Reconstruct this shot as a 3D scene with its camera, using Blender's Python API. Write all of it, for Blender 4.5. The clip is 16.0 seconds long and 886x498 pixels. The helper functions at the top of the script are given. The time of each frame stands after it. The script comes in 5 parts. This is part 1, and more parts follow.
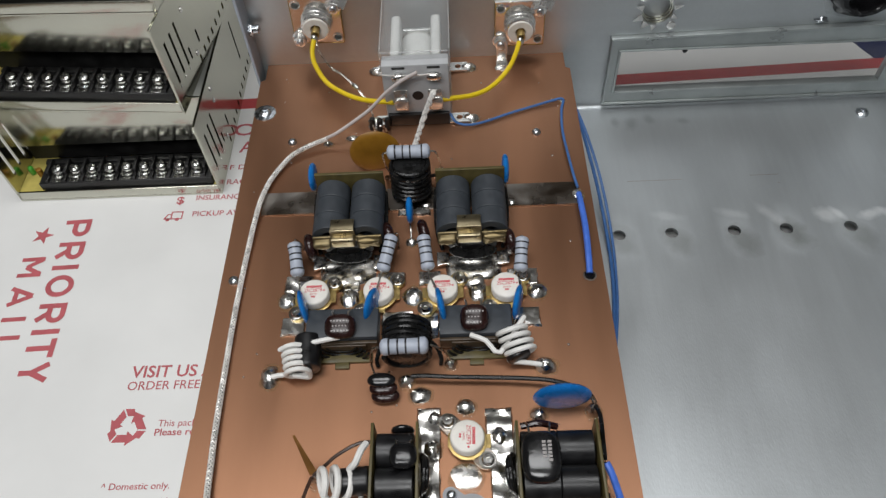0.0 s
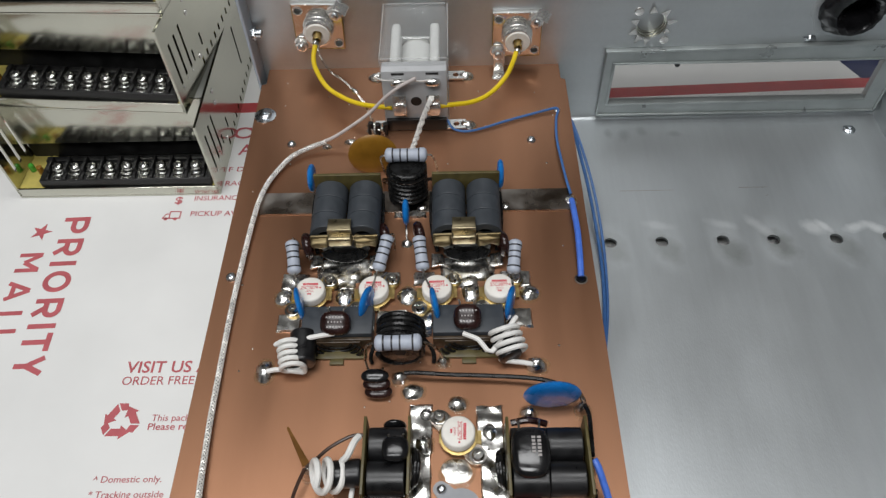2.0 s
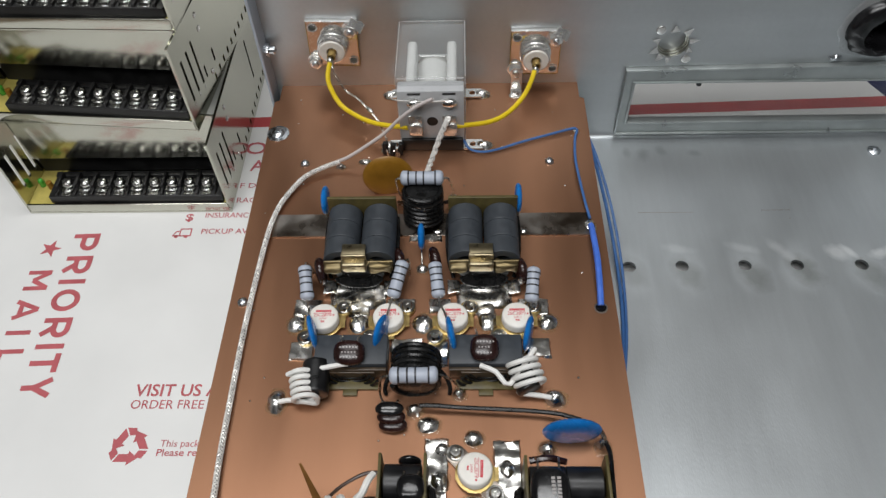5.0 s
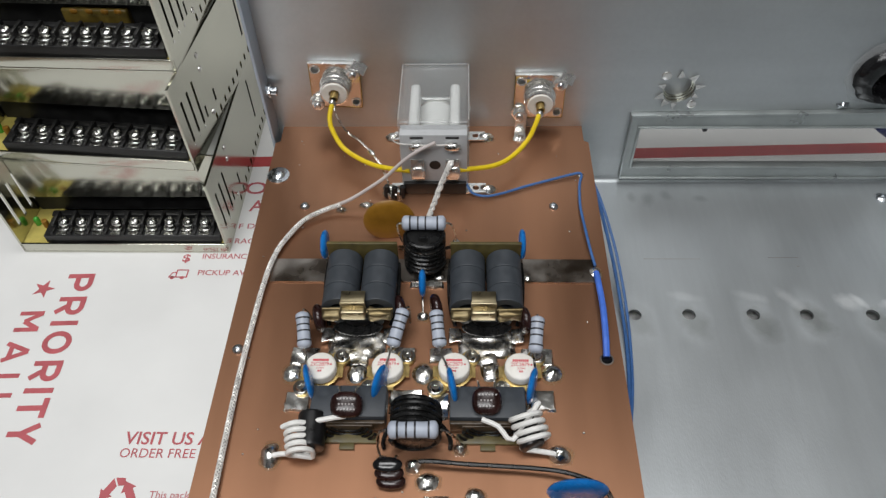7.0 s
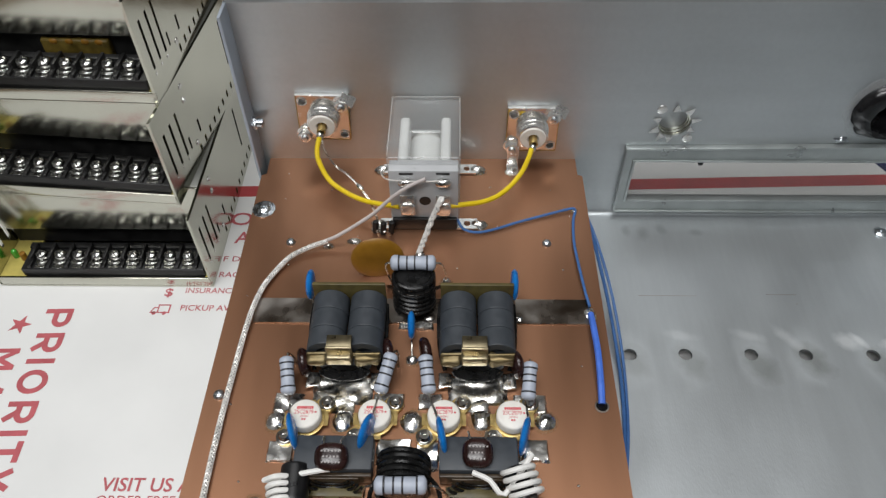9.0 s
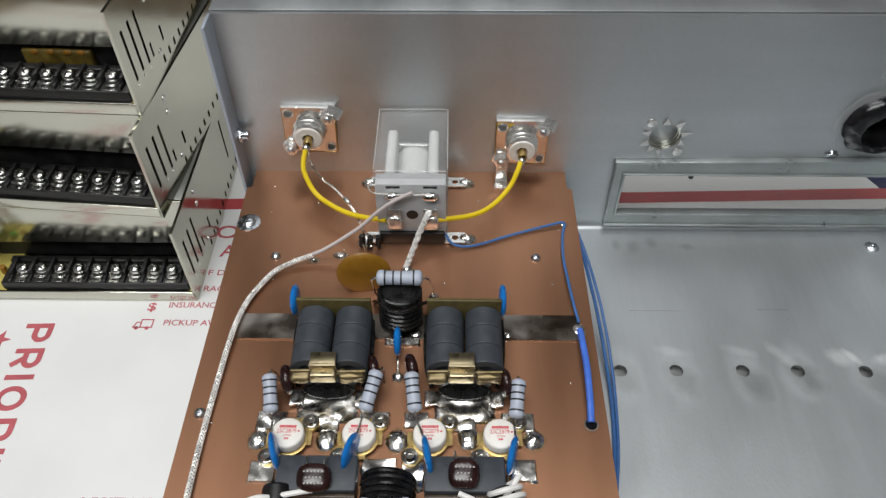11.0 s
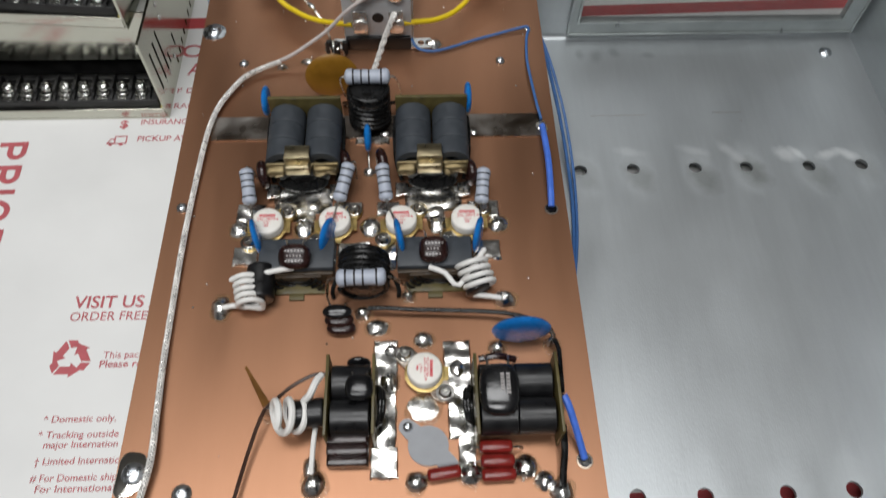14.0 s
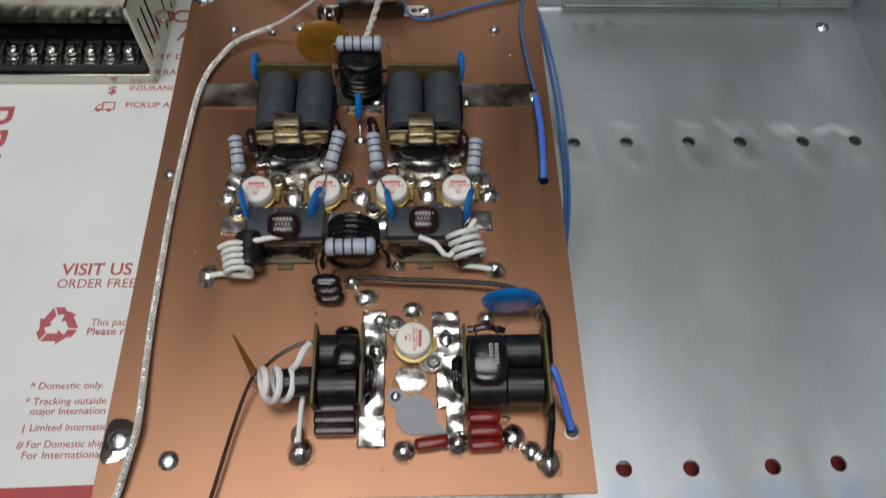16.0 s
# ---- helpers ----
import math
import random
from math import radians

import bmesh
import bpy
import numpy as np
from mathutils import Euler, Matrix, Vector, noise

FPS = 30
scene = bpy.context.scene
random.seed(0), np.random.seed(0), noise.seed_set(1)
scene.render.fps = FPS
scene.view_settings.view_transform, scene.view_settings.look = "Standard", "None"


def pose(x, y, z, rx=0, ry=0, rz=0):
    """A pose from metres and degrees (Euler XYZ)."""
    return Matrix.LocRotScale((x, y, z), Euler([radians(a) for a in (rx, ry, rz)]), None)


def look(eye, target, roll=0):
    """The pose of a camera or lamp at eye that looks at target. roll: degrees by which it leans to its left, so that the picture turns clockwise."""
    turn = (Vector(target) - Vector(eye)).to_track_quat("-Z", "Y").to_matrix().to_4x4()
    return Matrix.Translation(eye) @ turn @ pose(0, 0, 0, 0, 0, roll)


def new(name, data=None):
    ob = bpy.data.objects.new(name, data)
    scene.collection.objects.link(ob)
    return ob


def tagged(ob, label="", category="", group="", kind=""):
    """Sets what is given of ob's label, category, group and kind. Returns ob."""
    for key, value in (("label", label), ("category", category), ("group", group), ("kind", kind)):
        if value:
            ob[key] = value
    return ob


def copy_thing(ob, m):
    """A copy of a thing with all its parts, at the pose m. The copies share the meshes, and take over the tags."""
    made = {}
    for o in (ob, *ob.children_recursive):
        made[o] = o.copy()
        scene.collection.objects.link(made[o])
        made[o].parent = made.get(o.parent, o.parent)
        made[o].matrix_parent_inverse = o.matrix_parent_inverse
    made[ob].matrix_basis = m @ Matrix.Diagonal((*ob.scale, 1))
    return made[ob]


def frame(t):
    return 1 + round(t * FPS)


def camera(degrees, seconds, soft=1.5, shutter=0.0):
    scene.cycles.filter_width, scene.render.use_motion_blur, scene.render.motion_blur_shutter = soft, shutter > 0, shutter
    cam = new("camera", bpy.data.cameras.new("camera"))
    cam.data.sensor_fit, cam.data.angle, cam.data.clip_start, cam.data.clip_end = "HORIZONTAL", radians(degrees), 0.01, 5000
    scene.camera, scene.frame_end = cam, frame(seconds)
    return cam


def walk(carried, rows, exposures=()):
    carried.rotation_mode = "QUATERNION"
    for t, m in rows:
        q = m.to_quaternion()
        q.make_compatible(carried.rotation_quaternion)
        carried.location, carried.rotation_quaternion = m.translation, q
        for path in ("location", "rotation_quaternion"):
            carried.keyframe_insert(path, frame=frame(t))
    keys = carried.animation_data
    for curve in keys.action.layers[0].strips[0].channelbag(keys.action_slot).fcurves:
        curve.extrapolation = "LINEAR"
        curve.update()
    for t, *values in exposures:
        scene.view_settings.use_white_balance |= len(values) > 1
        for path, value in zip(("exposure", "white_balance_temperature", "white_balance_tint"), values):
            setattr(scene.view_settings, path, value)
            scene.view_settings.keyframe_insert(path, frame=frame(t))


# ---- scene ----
cam = camera(61.66, 16.0, soft=1.35, shutter=0.5)
PATH = [
    (0, (0.02192, -0.29736, 0.24278), (-0.03857, 0.88681, -1.36784), -4.47),
    (0.5, (0.02092, -0.30141, 0.24186), (-0.02397, 0.88261, -1.36937), -3.16),
    (1, (0.02094, -0.30666, 0.24302), (-0.02283, 0.88237, -1.36456), -3.09),
    (1.5, (0.02094, -0.30670, 0.24400), (-0.01063, 0.89845, -1.35181), -2.36),
    (2, (0.02074, -0.30565, 0.24380), (-0.01682, 0.91398, -1.34085), -2.32),
    (2.5, (0.02074, -0.30554, 0.24334), (-0.01410, 0.90892, -1.34533), -2.35),
    (3, (0.02048, -0.30547, 0.24368), (-0.02110, 0.91477, -1.34039), -2.35),
    (3.5, (0.02067, -0.30417, 0.24325), (-0.02388, 0.92275, -1.33558), -2.37),
    (4, (0.02033, -0.30254, 0.24322), (-0.02587, 0.92417, -1.33572), -2.29),
    (4.5, (0.02013, -0.29951, 0.24339), (-0.02412, 0.92409, -1.33801), -2.20),
    (5, (0.01718, -0.29318, 0.24458), (-0.04045, 0.92690, -1.33911), -2.54),
    (5.2, (0.01600, -0.29100, 0.24480), (-0.03500, 0.94800, -1.32500), -2.40),
    (7.3, (0.01620, -0.28150, 0.24220), (-0.04000, 1.00900, -1.28500), -1.70),
    (7.5, (0.01628, -0.27886, 0.24282), (-0.03169, 1.00976, -1.28596), -1.41),
    (8, (0.01707, -0.27616, 0.24141), (-0.02475, 1.02662, -1.27550), -1.10),
    (8.5, (0.01621, -0.27297, 0.24227), (-0.03348, 1.04789, -1.25868), -1.19),
    (9, (0.01660, -0.27027, 0.24217), (-0.01831, 1.04683, -1.26250), -0.85),
    (9.5, (0.01680, -0.26908, 0.24133), (-0.01540, 1.04429, -1.26666), -0.75),
    (10, (0.01750, -0.26529, 0.24038), (0.00520, 1.05008, -1.26616), -0.15),
    (10.2, (0.01780, -0.26560, 0.24010), (0.00350, 1.06200, -1.25600), -0.25),
    (12.3, (0.01955, -0.26630, 0.23869), (0.00650, 1.07625, -1.24366), 0.35),
    (12.5, (0.01875, -0.26671, 0.23731), (0.02502, 1.06527, -1.25459), 0.68),
    (13, (0.01992, -0.27279, 0.23741), (0.04717, 1.00432, -1.30150), 0.80),
    (13.5, (0.02010, -0.28747, 0.23662), (0.05844, 0.90580, -1.36795), 0.47),
    (14, (0.01995, -0.29564, 0.23447), (0.07777, 0.75187, -1.46828), 1.58),
    (14.5, (0.01984, -0.30213, 0.23331), (0.07400, 0.69279, -1.50082), 1.51),
    (15, (0.01976, -0.30442, 0.23092), (0.08341, 0.64773, -1.52674), 2.24),
    (15.5, (0.02009, -0.30265, 0.23041), (0.08849, 0.63198, -1.53645), 2.87),
    (16, (0.02100, -0.29636, 0.23213), (0.09630, 0.69404, -1.50379), 3.32),
]
EXPOSE = [(0, -0.12), (2, -0.05), (5, -0.03), (7.5, 0.03), (10, 0.09), (12.5, 0.17), (13.5, 0.18), (14, -0.06), (14.5, -0.26), (15.0, -0.29), (15.5, -0.40), (16, -0.38)]
walk(cam, [(t, look(eye, target, roll)) for t, eye, target, roll in PATH], EXPOSE)

# ---- light ----
world = bpy.data.worlds.new("world")
scene.world = world
world.use_nodes = True
world.node_tree.nodes["Background"].inputs[0].default_value = (0.58, 0.62, 0.68, 1)
world.node_tree.nodes["Background"].inputs[1].default_value = 0.25


def ceiling_lamp(x, y, z, w, d, power):
    lamp = bpy.data.lights.new("ceiling_lamp", "AREA")
    lamp.shape, lamp.size, lamp.size_y, lamp.energy = "RECTANGLE", w, d, power
    lamp.color = (0.98, 0.985, 0.99)
    ob = new("ceiling_lamp", lamp)
    ob.matrix_world = look((x, y, z), (x, y, z - 1))
    return ob


ceiling_lamp(-0.12, -0.08, 1.50, 1.2, 0.42, 12.3)
ceiling_lamp(-0.30, -0.95, 1.50, 1.2, 0.46, 17.4)

# ---- materials ----
MM = 0.001


def mat(name, col, rough=0.5, metal=0.0, var=0.12, scale=150.0, bump=0.15, bscale=900.0, rvar=0.1, stretch=(1, 1, 1), tint=None, coat=0.0, spec=0.5):
    """A surface with colour and gloss that vary at two scales and a fine relief."""
    m = bpy.data.materials.new(name)
    m.use_nodes = True
    nt = m.node_tree
    b = nt.nodes["Principled BSDF"]
    link = nt.links.new
    co = nt.nodes.new("ShaderNodeTexCoord")
    mp = nt.nodes.new("ShaderNodeMapping")
    mp.inputs["Scale"].default_value = stretch
    link(co.outputs["Object"], mp.inputs[0])
    n1 = nt.nodes.new("ShaderNodeTexNoise")
    n1.inputs["Scale"].default_value, n1.inputs["Detail"].default_value = scale, 6
    link(mp.outputs[0], n1.inputs["Vector"])
    n2 = nt.nodes.new("ShaderNodeTexNoise")
    n2.inputs["Scale"].default_value, n2.inputs["Detail"].default_value = bscale, 3
    link(mp.outputs[0], n2.inputs["Vector"])
    mix = nt.nodes.new("ShaderNodeMix")
    mix.data_type = "RGBA"
    dark = tint if tint else tuple(c * (1 - var * 2) for c in col)
    light = tuple(min(1, c * (1 + var)) for c in col)
    mix.inputs[6].default_value, mix.inputs[7].default_value = (*dark, 1), (*light, 1)
    ramp = nt.nodes.new("ShaderNodeMapRange")
    ramp.inputs[1].default_value, ramp.inputs[2].default_value = 0.3, 0.7
    link(n1.outputs["Fac"], ramp.inputs[0])
    link(ramp.outputs[0], mix.inputs[0])
    link(mix.outputs[2], b.inputs["Base Color"])
    rr = nt.nodes.new("ShaderNodeMapRange")
    rr.inputs[1].default_value, rr.inputs[2].default_value = 0.3, 0.7
    rr.inputs[3].default_value, rr.inputs[4].default_value = max(0.02, rough - rvar), min(1, rough + rvar)
    link(n1.outputs["Fac"], rr.inputs[0])
    link(rr.outputs[0], b.inputs["Roughness"])
    b.inputs["Metallic"].default_value = metal
    b.inputs["Specular IOR Level"].default_value = spec
    b.inputs["Coat Weight"].default_value = coat
    b.inputs["Coat Roughness"].default_value = 0.08
    if bump:
        bp = nt.nodes.new("ShaderNodeBump")
        bp.inputs["Strength"].default_value, bp.inputs["Distance"].default_value = bump, 0.0003
        link(n2.outputs["Fac"], bp.inputs["Height"])
        link(bp.outputs[0], b.inputs["Normal"])
    return m


def scuffed(name, col, rough, spots, rad, stretch, metal=0.85, stains_and_reflections=()):
    """Sheet metal with a fine grain and sanded patches round the drilled holes."""
    m = mat(name, col, rough, metal, var=0.03, scale=40, bump=0.14, bscale=1400, rvar=0.025, stretch=stretch)
    nt, link = m.node_tree, m.node_tree.links.new
    b = nt.nodes["Principled BSDF"]
    co = nt.nodes.new("ShaderNodeTexCoord")
    last = None
    nz = nt.nodes.new("ShaderNodeTexNoise")
    nz.inputs["Scale"].default_value, nz.inputs["Detail"].default_value = 160, 6
    link(co.outputs["Object"], nz.inputs["Vector"])
    for x, y, k in spots:
        mp = nt.nodes.new("ShaderNodeMapping")
        mp.vector_type = "TEXTURE"
        mp.inputs["Location"].default_value = (x * MM, y * MM, 0)
        mp.inputs["Scale"].default_value = (rad * MM * 0.8, rad * MM * k, 1)
        link(co.outputs["Object"], mp.inputs[0])
        ln = nt.nodes.new("ShaderNodeVectorMath")
        ln.operation = "LENGTH"
        link(mp.outputs[0], ln.inputs[0])
        if last is None:
            last = ln.outputs["Value"]
        else:
            mn = nt.nodes.new("ShaderNodeMath")
            mn.operation = "MINIMUM"
            link(last, mn.inputs[0])
            link(ln.outputs["Value"], mn.inputs[1])
            last = mn.outputs[0]
    ad = nt.nodes.new("ShaderNodeMath")
    ad.operation = "ADD"
    link(last, ad.inputs[0])
    link(nz.outputs["Fac"], ad.inputs[1])
    rg = nt.nodes.new("ShaderNodeMapRange")
    rg.inputs[1].default_value, rg.inputs[2].default_value, rg.inputs[3].default_value, rg.inputs[4].default_value = 0.7, 1.75, 0.65, 0.0
    link(ad.outputs[0], rg.inputs[0])
    for sock, val in (("Roughness", (0.56, 0.56, 0.56, 1)), ("Base Color", tuple(min(1, c * 1.12) for c in col) + (1,))):
        src = b.inputs[sock].links[0].from_socket
        mx = nt.nodes.new("ShaderNodeMix")
        mx.data_type = "RGBA"
        mx.inputs[7].default_value = val
        link(rg.outputs[0], mx.inputs[0])
        link(src, mx.inputs[6])
        link(mx.outputs[2], b.inputs[sock])
    # short brushed strokes and a cloudy oxide film
    for sc, st, lo in ((420, (1.0, 0.10, 1.0), 0.98), (22, (1.0, 0.7, 1.0), 0.965)):
        mp = nt.nodes.new("ShaderNodeMapping")
        mp.inputs["Scale"].default_value = st
        link(co.outputs["Object"], mp.inputs[0])
        ns = nt.nodes.new("ShaderNodeTexNoise")
        ns.inputs["Scale"].default_value, ns.inputs["Detail"].default_value, ns.inputs["Distortion"].default_value = sc, 5, 0.0
        link(mp.outputs[0], ns.inputs["Vector"])
        r2 = nt.nodes.new("ShaderNodeMapRange")
        r2.inputs[1].default_value, r2.inputs[2].default_value, r2.inputs[3].default_value, r2.inputs[4].default_value = 0.32, 0.68, lo, 2 - lo
        link(ns.outputs["Fac"], r2.inputs[0])
        for sock in ("Base Color", "Roughness"):
            mul = nt.nodes.new("ShaderNodeMix")
            mul.data_type, mul.blend_type = "RGBA", "MULTIPLY"
            mul.inputs[0].default_value = 1.0 if sock == "Base Color" else 0.8
            link(b.inputs[sock].links[0].from_socket, mul.inputs[6])
            link(r2.outputs[0], mul.inputs[7])
            link(mul.outputs[2], b.inputs[sock])
    # bluish reflections painted into the colour, dark smears and bright scuffs
    for x, y, w, h, k, turn, tone in stains_and_reflections:
        mp = nt.nodes.new("ShaderNodeMapping")
        mp.vector_type = "TEXTURE"
        mp.inputs["Location"].default_value = (x * MM, y * MM, 0)
        mp.inputs["Rotation"].default_value = (0, 0, radians(turn))
        mp.inputs["Scale"].default_value = (w * MM, h * MM, 1)
        link(co.outputs["Object"], mp.inputs[0])
        ln = nt.nodes.new("ShaderNodeVectorMath")
        ln.operation = "LENGTH"
        link(mp.outputs[0], ln.inputs[0])
        ad2 = nt.nodes.new("ShaderNodeMath")
        ad2.operation = "ADD"
        link(ln.outputs["Value"], ad2.inputs[0])
        link(nz.outputs["Fac"], ad2.inputs[1])
        r3 = nt.nodes.new("ShaderNodeMapRange")
        r3.inputs[1].default_value, r3.inputs[2].default_value, r3.inputs[3].default_value, r3.inputs[4].default_value = 0.9, 1.7, k, 0.0
        link(ad2.outputs[0], r3.inputs[0])
        mx = nt.nodes.new("ShaderNodeMix")
        mx.data_type = "RGBA"
        mx.inputs[7].default_value = (*tone, 1)
        link(r3.outputs[0], mx.inputs[0])
        link(b.inputs["Base Color"].links[0].from_socket, mx.inputs[6])
        link(mx.outputs[2], b.inputs["Base Color"])
    return m


HOLES_A = [(94, -87.5), (118.5, -87.2), (147.5, -87), (171.5, -87), (201, -87), (226, -86.5)]
HOLES_B = [(95.5, -234.5), (120, -234.7), (150, -234.7), (174.5, -234), (204, -234), (229, -234)]
COPPER = mat("copper_foil", (0.402, 0.206, 0.119), 0.40, 0.88, var=0.05, scale=30, bump=0.06, bscale=1500, rvar=0.07, tint=(0.308, 0.154, 0.088), stretch=(1.0, 0.16, 1.0))
_c = COPPER.node_tree.nodes["Principled BSDF"]
_c.inputs["Coat Weight"].default_value, _c.inputs["Coat Roughness"].default_value = 0.08, 0.22
COPPER_EDGE = mat("laminate_edge", (0.35, 0.27, 0.12), 0.6)
SOLDER = mat("solder", (0.93, 0.92, 0.89), 0.25, 1.0, var=0.08, scale=350, bump=0.35, bscale=420, rvar=0.11, tint=(0.62, 0.61, 0.59))
PADTIN = mat("tinned_copper_pad", (0.90, 0.89, 0.86), 0.25, 1.0, var=0.08, scale=200, bump=0.75, bscale=170, rvar=0.10, tint=(0.56, 0.55, 0.52))
TIN = mat("tinned_strip", (0.42, 0.39, 0.36), 0.30, 1.0, var=0.15, scale=75, bump=0.4, bscale=260, rvar=0.14, tint=(0.22, 0.165, 0.12))
# the blue patches near y = -245 are reflections put into the floor colour
FLOOR_AL = scuffed("floor_aluminium", (0.54, 0.57, 0.585), 0.40, [(x + 1, y - 2, 1.3) for x, y in HOLES_A] + [(x, y - 7, 1.9) for x, y in HOLES_B], 10.5, (1.0, 0.4, 1.0), 0.80, [(x, y, w, h, k, 0, (0.40, 0.47, 0.66)) for x, y, w, h, k in ((95, -245, 8, 8, 0.4), (121, -246, 10, 8, 0.45), (150, -244, 11, 7, 0.6), (176, -245, 7, 8, 0.75), (205, -246, 9, 7, 0.4))]
                    + [(x + dx, y + dy, 6.5, 10, k, 28, (0.30, 0.315, 0.31)) for (x, y), dx, dy, k in zip(HOLES_A, (1, 2, 3, 2.5, 3, 1), (-3, -4, -6, -3, -5, -2), (0.5, 0.6, 0.75, 0.85, 0.65, 0.4))]
                    + [(x, y, w, h, k, turn, (0.95, 0.97, 0.98)) for x, y, w, h, k, turn in ((166, -78, 3, 9, 0.45, 40), (192, -80, 6, 4.5, 0.75, -35), (197.5, -79, 2, 5, 0.8, 40), (213, -80, 7, 3, 0.8, 20), (221.5, -80.5, 6.5, 3, 0.85, -35), (149, -77, 8, 2.5, 0.3, -15), (118, -77, 8, 2.5, 0.25, -10))]
                    + [(x, y, w, h, 0.4, turn, (0.27, 0.29, 0.30)) for x, y, w, h, turn in ((103, -13, 2.5, 4, 10), (111, -15, 3.5, 5, -20), (121, -12, 3, 3.5, 30), (138, -14, 4, 2.5, 0))])
PANEL_AL = scuffed("panel_aluminium", (0.53, 0.555, 0.565), 0.44, [(-46, 6, 2.0), (52, 30, 2.2), (8, 12, 2.2), (34, 10, 1.4)], 18, (0.35, 1.0, 2.0), 0.85)
FRAME_AL = mat("bezel_aluminium", (0.40, 0.43, 0.425), 0.36, 0.6, var=0.1, scale=60, rvar=0.12)
STEEL = mat("zinc_steel", (0.53, 0.525, 0.445), 0.17, 1.0, var=0.04, scale=40, bump=0.04, bscale=500, rvar=0.05)
SHINY = mat("smooth_zinc_sheet", (0.58, 0.575, 0.50), 0.20, 1.0, var=0.04, scale=30, bump=0.08, bscale=160, rvar=0.04)
BRIGHT = mat("nickel_plate", (0.75, 0.74, 0.71), 0.18, 1.0, var=0.08, scale=300, bump=0.1)
ZINC = mat("zinc_screw", (0.62, 0.65, 0.68), 0.28, 1.0, var=0.1, scale=400)
SINK = mat("heat_sink_aluminium", (0.56, 0.56, 0.53), 0.42, 1.0, var=0.22, scale=420, bump=0.9, bscale=700, rvar=0.15)
BLACKPL = mat("black_plastic", (0.014, 0.014, 0.014), 0.42, var=0.3, scale=120)
BLACKWIRE = mat("black_wire", (0.010, 0.010, 0.010), 0.27, var=0.3, scale=300, coat=0.0, spec=0.3)
BLACKCAP = mat("black_epoxy", (0.009, 0.009, 0.010), 0.20, var=0.3, scale=200, coat=0.35)
FERRITE = mat("grey_ferrite", (0.044, 0.051, 0.060), 0.50, var=0.08, scale=250, bump=0.08)
FERRITE_D = mat("black_ferrite", (0.010, 0.010, 0.011), 0.36, var=0.25, scale=250, bump=0.06, coat=0.04)
TOPZINC = mat("dull_zinc_cover", (0.50, 0.505, 0.47), 0.42, 1.0, var=0.06, scale=40, bump=0.1, bscale=500)
OLIVE = mat("fluxed_brass", (0.27, 0.22, 0.125), 0.48, 0.9, var=0.2, scale=120, bump=0.6, bscale=260, rvar=0.12, tint=(0.15, 0.11, 0.05))
BRASS = mat("brass_sheet", (0.39, 0.33, 0.21), 0.33, 1.0, var=0.1, scale=160, rvar=0.1)
GOLD = mat("gold_plate", (0.50, 0.37, 0.15), 0.36, 1.0, var=0.1, scale=300)
FR4 = mat("green_brown_laminate", (0.10, 0.08, 0.026), 0.45, var=0.2, scale=200)
CERAMIC = mat("white_ceramic", (0.82, 0.79, 0.73), 0.45, var=0.04, scale=300, bump=0.08)
REDINK = mat("red_ink", (0.62, 0.055, 0.075), 0.6, var=0.1, scale=300)
BOXRED = mat("box_red_print", (0.46, 0.065, 0.07), 0.55, var=0.08, scale=120)
BOXTEXT = mat("box_rose_print", (0.50, 0.11, 0.125), 0.55, var=0.08, scale=120)
BOXBLUE = mat("box_blue_print", (0.02, 0.025, 0.09), 0.5, var=0.1, scale=120)
PAPER = mat("white_cardboard", (0.78, 0.78, 0.765), 0.55, var=0.025, scale=22, bump=0.12, bscale=160, rvar=0.08)
RESGREY = mat("resistor_grey", (0.43, 0.47, 0.55), 0.42, var=0.06, scale=300)
BAND = mat("resistor_band", (0.025, 0.025, 0.03), 0.45)
BLUECAP = mat("blue_epoxy", (0.008, 0.18, 0.56), 0.28, var=0.12, scale=200, coat=0.15)
ORANGE = mat("amber_epoxy", (0.28, 0.132, 0.012), 0.4, var=0.12, scale=160)
MICA = mat("brown_dipped_mica", (0.022, 0.0075, 0.0065), 0.24, var=0.25, scale=200, coat=0.1)
LEAD = mat("tinned_lead", (0.52, 0.50, 0.46), 0.28, 1.0, var=0.1, scale=400)
DARKFR = mat("fluxed_laminate", (0.055, 0.036, 0.02), 0.35, var=0.3, scale=200)
FOOTCAP = mat("dark_red_epoxy", (0.018, 0.006, 0.005), 0.18, var=0.3, scale=200, coat=0.1)
REDCAP = mat("red_brown_film", (0.22, 0.018, 0.014), 0.17, var=0.2, scale=200, coat=0.1, spec=0.35)
YELLOW = mat("yellow_insulation", (0.80, 0.58, 0.015), 0.35, var=0.05, scale=300)
BLUEWIRE = mat("blue_insulation", (0.07, 0.18, 0.68), 0.35, var=0.08, scale=300)
BLUETHIN = mat("thin_blue_insulation", (0.055, 0.15, 0.38), 0.4, var=0.08, scale=300)
WHITEWIRE = mat("white_insulation", (0.82, 0.81, 0.78), 0.45, var=0.05, scale=300)
PINKWHITE = mat("coax_core_insulation", (0.58, 0.52, 0.50), 0.4, var=0.06, scale=300)
BRAID = mat("silver_braid", (0.88, 0.86, 0.82), 0.32, 0.35, var=0.1, scale=500)
WHITEPL = mat("white_plastic", (0.62, 0.63, 0.61), 0.4, var=0.05, scale=200)
RELAYGREY = mat("grey_translucent_plastic", (0.50, 0.51, 0.52), 0.35, var=0.04, scale=120, bump=0.05)
TINNED = mat("tinned_terminal", (0.82, 0.81, 0.78), 0.2, 0.78, var=0.1, scale=300, bump=0.3, bscale=400)
